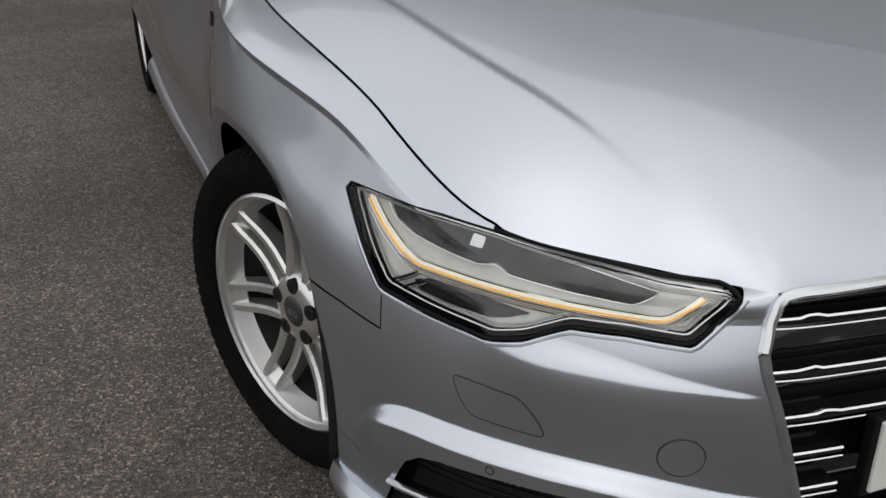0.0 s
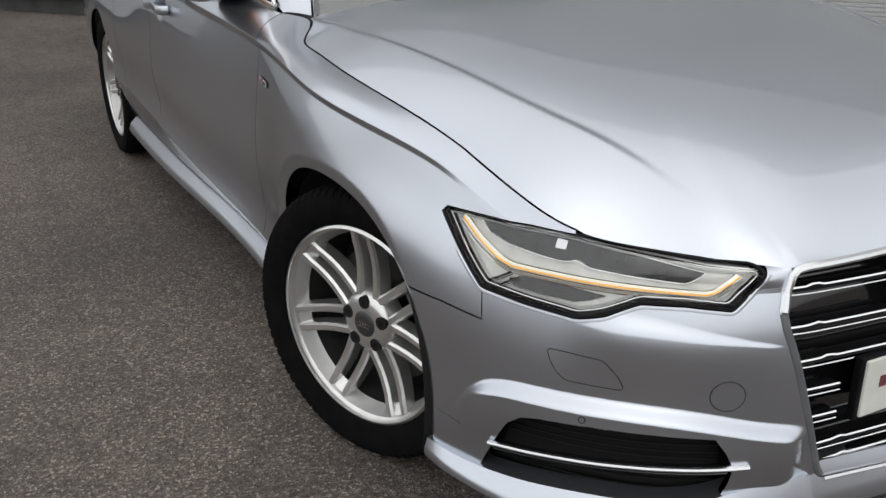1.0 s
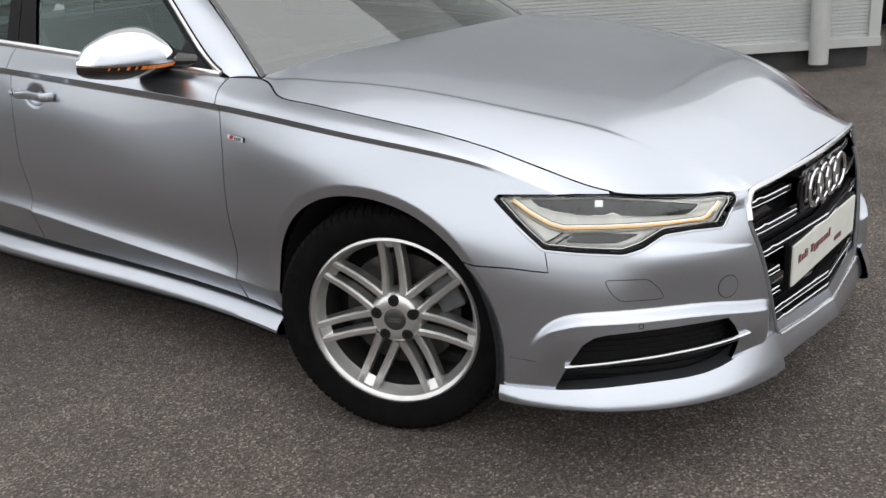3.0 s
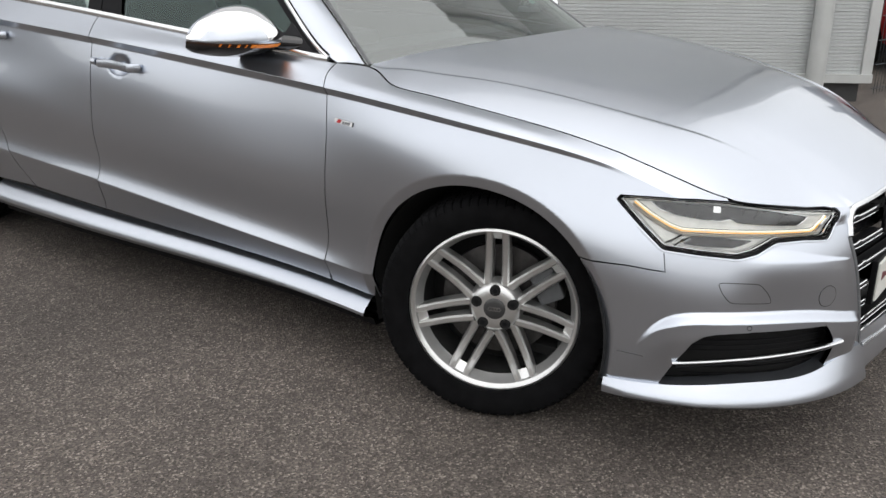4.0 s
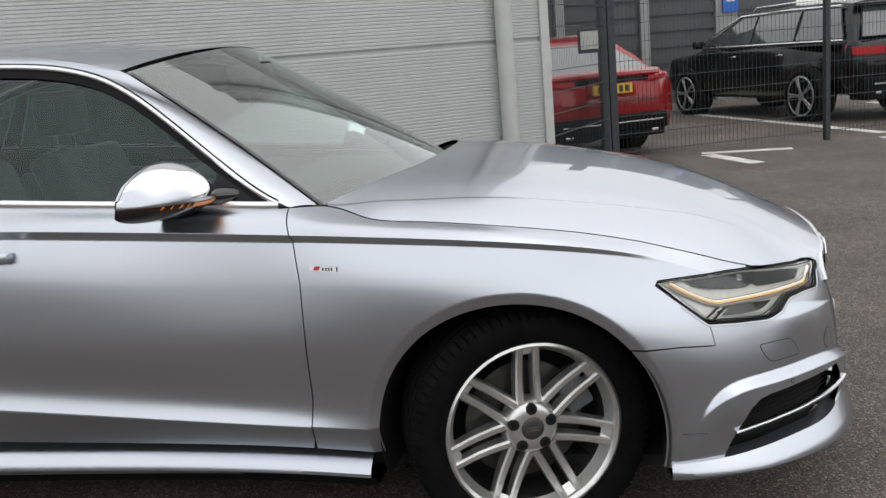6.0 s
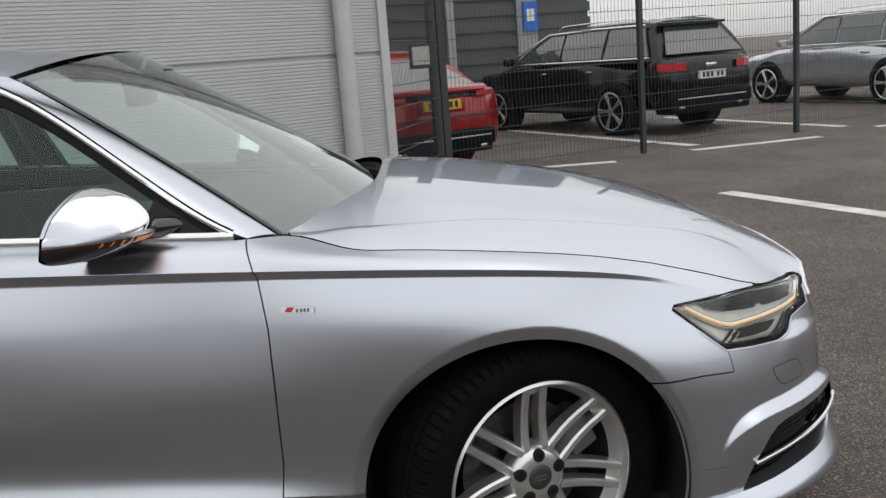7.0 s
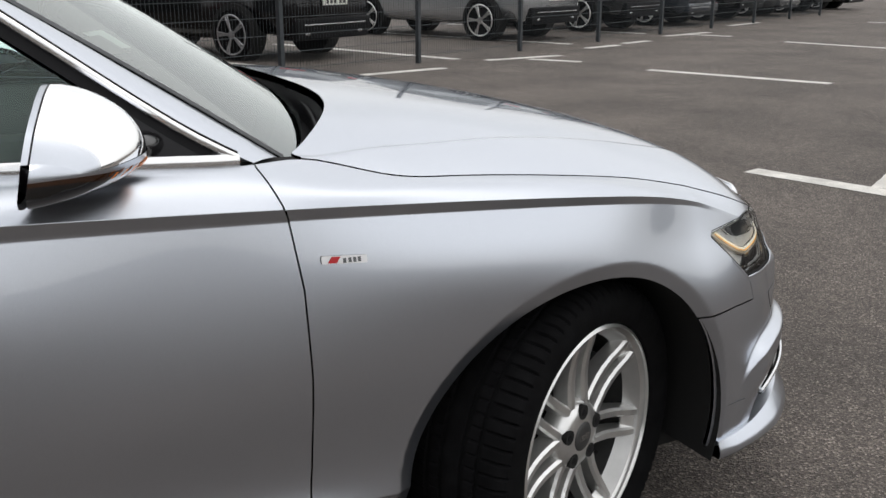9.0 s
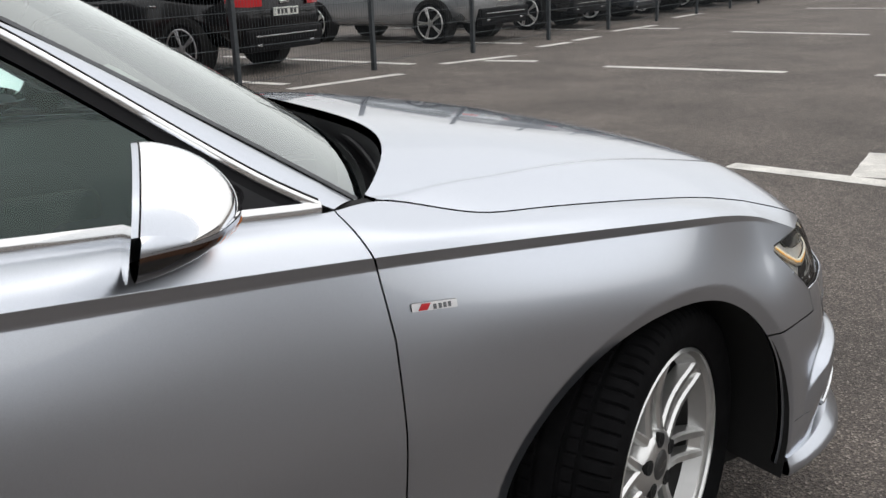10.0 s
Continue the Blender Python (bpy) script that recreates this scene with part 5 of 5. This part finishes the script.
def parked_car(name, label, paint_mat, place, L=4.6, W=1.84, H=1.45, estate=True, suv=False, plate=SIGN_WHITE, rim_mat=None, lamp_bar=False, belt=None):
    """A parked car seen from behind; its origin is on the ground under the rear axle, and it points along +y."""
    root = empty(name, label, "car", place, "parked cars")
    hw, wb = W / 2, L * .605
    rear, front = -L * .215, L * .785
    lift = .10 if suv else 0.0
    belt = belt or (1.02 if suv else .93)
    t0, t1, t2 = (.72, .87, .95) if lamp_bar else (.84, .94, .99)
    bonnet_z = belt - .07
    wr = .36 if suv else .335
    stations = [(rear, t0, .42, belt - .10), (rear + .05, t1, .33, belt - .03), (rear + .30, t2, .24, belt), (.35, 1.0, .20, belt), (wb * .55, 1.0, .20, belt), (wb - .25, .99, .20, belt - .02), (wb + .05, .98, .22, bonnet_z), (wb + .45, .95, .26, bonnet_z - .06), (front - .08, .84, .32, bonnet_z - .14), (front, .72, .40, bonnet_z - .24)]
    sp = [spline([(st[0], st[k]) for st in stations]) for k in (1, 2, 3)]
    rings = []
    for y in np.linspace(rear, front, 36):
        w, z0, z1 = hw * float(sp[0](y)), float(sp[1](y)) + lift, float(sp[2](y))
        half = [(w * .80, z0), (w * .95, z0 + .06), (w, z0 + (z1 - z0) * .35), (w * .995, z0 + (z1 - z0) * .62), (w * .975, z1 - .10), (w * .93, z1 - .02), (w * .80, z1 + .005), (w * .4, z1 + .03)]
        rings.append([(x, y, z) for x, z in half] + [(-x, y, z) for x, z in half[::-1]])
    body = part("body", loft(rings, close_ring=True, caps=True), paint_mat, root, smooth="all")
    # cabin
    rb, rt, ft, fb = (rear + .10, rear + .42, wb * .55, wb * .93) if estate else (rear + .28, rear + 1.05, wb * .52, wb * .93)
    tw = hw * .70
    cab = [[(-hw * .93, rb, belt - .03), (-hw * .95, .4, belt - .03), (-hw * .95, wb * .6, belt - .03), (-hw * .88, fb, belt - .05), (hw * .88, fb, belt - .05), (hw * .95, wb * .6, belt - .03), (hw * .95, .4, belt - .03), (hw * .93, rb, belt - .03)],
           [(-tw * .97, rt, H - .05), (-tw, rt + .3, H - .015), (-tw, (rt + ft) / 2, H - .01), (-tw * .95, ft, H - .04), (tw * .95, ft, H - .04), (tw, (rt + ft) / 2, H - .01), (tw, rt + .3, H - .015), (tw * .97, rt, H - .05)]]
    mid = [tuple(Vector(a).lerp(Vector(b), .5) + Vector((.02 * (1 if a[0] > 0 else -1), 0, .02))) for a, b in zip(*cab)]
    top = [tuple(Vector(b) * 1.0 - Vector((b[0] * .35, 0, -.035))) for b in cab[1]]
    cabin = part("cabin", loft([cab[0], mid, cab[1], top], close_ring=True, caps=True), paint_mat, root, smooth=True)

    def quad(name, pts, mat, parent, out):
        c = sum((Vector(p) for p in pts), Vector()) / len(pts)
        o = Vector(out)
        bm = bmesh.new()
        a = [bm.verts.new(Vector(p) + o * .012) for p in pts]
        b = [bm.verts.new(Vector(p) - o * .012) for p in pts]
        bm.faces.new(a)
        for i in range(len(pts)):
            j = (i + 1) % len(pts)
            bm.faces.new((a[i], b[i], b[j], a[j]))
        bmesh.ops.recalc_face_normals(bm, faces=bm.faces[:])
        return part(name, bm, mat, parent)

    def on_side(sg, y, k):
        """A place on the cabin side at y, k of the way up."""
        xb, xt = hw * .945, tw
        m = .02 * 4 * k * (1 - k)
        return Vector((sg * (xb + (xt - xb) * k + m), y, belt - .03 + (H - .02 - belt + .03) * k + m))
    for sg in (-1, 1):
        slope_f = lambda k: fb - .12 + (ft - fb) * k
        slope_r = lambda k: rb + .14 + (rt - rb) * k
        cuts = [slope_r, lambda k: wb * .02 + .18 + .14 * k * 0, lambda k: wb * .42, slope_f]
        for i in range(3):
            lo, hi, g = .12, .84, .025
            pts = [on_side(sg, cuts[i](lo) + g, lo), on_side(sg, cuts[i + 1](lo) - g, lo), on_side(sg, cuts[i + 1](.5) - g, .5), on_side(sg, cuts[i + 1](hi) - g, hi), on_side(sg, cuts[i](hi) + g, hi), on_side(sg, cuts[i](.5) + g, .5)]
            if pts[1].y > pts[0].y + .05:
                quad("side_window", [q + Vector((sg * .012, 0, .004)) for q in pts], GLASS_FAR, cabin, (sg, 0, .3))
        rail = [on_side(sg, slope_r(.88) - .02, .88), on_side(sg, (rt + ft) / 2, .90), on_side(sg, slope_f(.86), .86), on_side(sg, slope_f(.5) + .03, .5), on_side(sg, slope_f(.1) + .06, .1)]
        part("window_trim", tube([p + Vector((sg * .044, 0, .010)) for p in rail], .034, .036), BRIGHT, cabin, smooth=True)
        part("belt_trim", tube([on_side(sg, slope_r(.08), .08) + Vector((sg * .042, 0, .006)), on_side(sg, slope_f(.08), .08) + Vector((sg * .042, 0, .006))], .030, .028), BRIGHT, cabin, smooth=True)
        for yh in (.42, wb * .52):
            part("door_handle", tube([(sg * (hw + .005), yh, belt - .14), (sg * (hw + .025), yh + .05, belt - .135), (sg * (hw + .025), yh + .13, belt - .135), (sg * (hw + .005), yh + .18, belt - .14)], .018, .026), CHROME, body, smooth=True)
        part("door_mirror", block(sg * (hw + .10) - .09, sg * (hw + .10) + .09, wb * .80, wb * .80 + .13, belt + .02, belt + .15, .04), paint_mat, body, smooth=True)
        if suv:
            rail_z = H + .035
            part("roof_rail", tube([(sg * (tw - .02), rt + .12, rail_z - .05), (sg * (tw - .02), rt + .25, rail_z), (sg * (tw - .02), (rt + ft) / 2, rail_z + .012), (sg * (tw - .03), ft - .20, rail_z), (sg * (tw - .03), ft - .08, rail_z - .06)], .026, .026), BRIGHT, cabin, smooth=True)
    rw = .80
    quad("rear_window", [(-tw * rw, rt - .02 + (rb - rt) * .12, H - .11), (tw * rw, rt - .02 + (rb - rt) * .12, H - .11), (hw * .80, rb + .0, belt + .05), (-hw * .80, rb + .0, belt + .05)], GLASS_FAR, cabin, (0, -.8, .5))
    if estate:
        part("rear_spoiler", block(-tw * .92, tw * .92, rt - .16, rt + .05, H - .085, H - .05, .015), paint_mat, cabin, smooth=True)
    # rear lamps, plate, bumper
    lz, lh = (belt - .035, .026) if lamp_bar else (belt - (.13 if suv else .20), .055)
    for sg in (-1, 1):
        lp = [(sg * hw * .52, rear - .012, lz), (sg * hw * (t0 - .04), rear + .01, lz), (sg * hw * (t1 + .015), rear + .12, lz + .01), (sg * hw * (t2 - .015), rear + .26, lz + .03)]
        rows = [[Vector(p) + Vector((0, 0, -lh)) for p in lp], [Vector(p) + Vector((sg * .01, -.02, -lh * .9)) for p in lp], [Vector(p) + Vector((sg * .01, -.02, lh * .9)) for p in lp], [Vector(p) + Vector((0, 0, lh)) for p in lp]]
        part("rear_lamp", loft(rows), TAIL_RED, body, "red rear lamp", smooth=True)
    if lamp_bar:                                       # boot ledge over a dark band that joins the lamps, plate recess below
        ledge = [[(u * hw * .84, rear + dy + .16 * u * u, belt + dz - .012 * u * u) for u in np.linspace(-1, 1, 17)] for dy, dz in ((.30, .060), (.14, .088), (.04, .080), (-.020, .052), (-.036, .022), (-.030, .002))]
        part("boot_ledge", loft(ledge), paint_mat, body, smooth=True)
        band = [[(u * hw * .60, rear - .030 + .07 * u * u, lz + dz) for u in np.linspace(-1, 1, 13)] for dz in (-.03, .03)]
        part("lamp_band", loft(band), GLOSS_BLACK, body, "black band between the rear lamps", smooth=True)
        part("plate_recess", block(-.33, .33, rear - .024, rear + .04, belt - .225, belt - .055, .02), paint_mat, body, smooth=True)
    part("rear_bumper", block(-hw * (t1 - .06), hw * (t1 - .06), rear - .035, rear + .25, .30 + lift, .50 + lift, .04, 3), BLACK_TRIM if suv or lamp_bar else paint_mat, body, smooth=True)
    part("diffuser", block(-hw * (t1 - .10), hw * (t1 - .10), rear - .015, rear + .3, .22 + lift * .8, .33 + lift, .03), BLACK_TRIM, body, smooth=True)
    part("bumper_strip", block(-hw * .72, hw * .72, rear - .048, rear - .03, .40 + lift, .418 + lift, .004), SATIN, body)
    part("tailgate_joint", block(-hw * .70, hw * .70, rear - .022, rear + .05, belt - .285, belt - .275), DARK, body)
    plate_z = belt - (.13 if lamp_bar else .26)
    pl = part("number_plate", block(-.26, .26, rear - .05, rear - .02, plate_z - .055, plate_z + .055, .003), plate, body, "rear number plate with plain bars")
    for x in (-.20, -.12, -.04, .08, .16):
        part("plate_bar", block(x, x + .05, rear - .0525, rear - .0505, plate_z - .035, plate_z + .035), PLATE_BAR, pl)
    if not lamp_bar:
        part("emblem", block(-.11, .11, rear - .03, rear + .02, belt - .155, belt - .095, .02), CHROME, body, smooth=True)
    for sg in (-1, 1):
        part("tail_pipe", block(sg * hw * .62 - .05, sg * hw * .62 + .05, rear - .02, rear + .1, .27 + lift, .31 + lift, .012), SATIN, body, smooth=True)
    # wheels
    for y in (0, wb):
        for sg in (-1, 1):
            x = sg * (hw - .075)
            # black disc proud of the body paints the shaded wheel opening
            part("arch_shade", rod((sg * (hw - .25), y, wr + .02), (sg * (hw + .004), y, wr + .02), wr + .05, 32), DARK, body)
            wheel_ob = part("wheel", lathe([(.0, .08), (wr - .10, .085), (wr - .07, .11), (wr - .02, .105), (wr, .07), (wr, -.07), (wr - .02, -.105), (wr - .10, -.11), (.0, -.1)], 40), RUBBER, root, "black tyre on a spoked alloy rim", smooth=True)
            wheel_ob.matrix_basis = Matrix.Translation((x, y, wr))
            # dish coloured near black for the shade between the spokes
            dish = part("rim", lathe([(wr - .085, .112 * sg), (wr - .10, .10 * sg), (wr - .115, .06 * sg), (.0, .05 * sg)], 32), DARK, wheel_ob, smooth=True)
            part("rim_lip", lathe([(wr - .075, .110 * sg), (wr - .085, .118 * sg), (wr - .10, .112 * sg), (wr - .11, .09 * sg)], 32), rim_mat or ALLOY, wheel_ob, smooth=True)
            for k in range(5):
                t = 2 * math.pi * k / 5 + .3
                for dd in (-.09, .09):
                    a = Vector((.100 * sg, .05 * math.sin(t), .05 * math.cos(t)))
                    b = Vector((.108 * sg, (wr - .09) * math.sin(t + dd), (wr - .09) * math.cos(t + dd)))
                    part("rim_spoke", tube([a, a.lerp(b, .5), b], .034, .030 if suv else .022, (1, 0, 0), 6), rim_mat or ALLOY, wheel_ob, smooth=True)
            part("rim_hub", lathe([(.065, .09 * sg), (.06, .112 * sg), (.0, .115 * sg)], 20), rim_mat or ALLOY, wheel_ob, smooth=True)
    return root


def far_paint(name, c, metal=.6, coat=.6, spec=.5):
    return material(name, c, .2, metal, coat=coat, vary=.03, scale=3, spec=spec)


LAT = Vector((.407, -.913, 0))
HEADING = math.degrees(math.atan2(.407, .913)) - 90
bay = lambda x, y, turn=0.0: pose(x, y, 0, 0, 0, HEADING + turn)
DARK_RIM = material("dark_alloy", (.36, .36, .37), .35, .8)
parked_car("red_car", "red fastback car with a yellow rear plate behind the mesh fence", far_paint("red_paint", (.30, .010, .012), .1, .35, .3), bay(8.75, .53, 10.0), 4.5, 1.86, 1.43, False, False, PLATE_Y, None, True)
parked_car("black_suv", "black sports utility car with chrome window trim behind the mesh fence", far_paint("black_paint", (.004, .004, .005), .0, .15, .3), bay(11.63, -3.42, 5.0), 4.95, 1.86, 1.63, True, True, SIGN_WHITE, DARK_RIM, belt=1.08)
parked_car("silver_suv", "silver sports utility car parked behind the mesh fence", far_paint("pale_silver", (.58, .60, .62), .7), bay(13.37, -8.5), 4.6, 1.86, 1.62, True, True)
for i, (x, y, c, suv) in enumerate(((14.7, -11.6, (.02, .022, .026), True), (15.8, -14.2, (.05, .06, .075), False), (16.9, -16.8, (.03, .03, .032), True), (18.1, -19.4, (.14, .145, .15), False), (19.2, -22.0, (.02, .02, .022), True), (20.3, -24.7, (.06, .06, .065), False))):
    parked_car("dark_parked_car", "dark car in the row behind the mesh fence", far_paint("row_paint", c, .4), bay(x, y), 4.6, 1.84, 1.60 if suv else 1.45, True, suv)

# ---- building behind the parked cars ----
SHED = material("shed_cladding", (.085, .092, .098), .5, .3, vary=.12, scale=1.5)
SHED_PALE = material("shed_frame", (.30, .31, .31), .5, .2, vary=.08, scale=4)
shed_o = Vector((17.2, -1.2, 0))


def shed_box(u0, u1, f0, f1, z0, z1, mat, name, parent=None):
    bm = bmesh.new()
    c = [shed_o + LAT * u + BAY_D * fwd + Vector((0, 0, z)) for u in (u0, u1) for fwd in (f0, f1) for z in (z0, z1)]
    bmesh.ops.convex_hull(bm, input=[bm.verts.new(v) for v in c])
    return part(name, bm, mat, parent)


shed = tagged(shed_box(-9, 2.6, 0, 8, 0, 3.5, SHED, "wall_workshop"), "dark grey workshop wall with louvred bays", "wall", kind="structure")
for u in np.arange(-7.99, 2.6, 1.8):
    wide = .24 if u > .9 else .09
    shed_box(u - wide, u + wide, -.10, .02, 0, 3.5, SHED_PALE, "wall_post", shed)
    for z in np.arange(.5, 3.2, .32):
        shed_box(u + wide + .03, u + 1.62, -.05, .02, z, z + .20, SHED, "louvre", shed)
blue = tagged(shed_box(.90, 1.23, -.16, -.10, 1.75, 2.35, material("blue_sign", (.02, .14, .55), .4), "wall_sign"), "blue rectangular sign on the workshop wall", "sign")
shed_box(.97, 1.16, -.166, -.158, 1.95, 2.2, SIGN_WHITE, "sign_bar", blue)

# plain unseen walls, added to close the yard and darken low reflections
CLOSE = material("unseen_wall", (.12, .117, .113), .8, vary=.15, scale=.6)
for nm, x0, x1, y0, y1, h in (("wall_unseen_west", -17, -16, -23, 20, 1.5), ("wall_unseen_south", -17, 2, -24, -23, 1.5), ("wall_unseen_north", -17, -6, 19, 20, 2.0)):
    tagged(part(nm, block(x0, x1, y0, y1, 0, h), CLOSE), "plain grey wall added out of view to darken reflections", "wall", kind="structure")
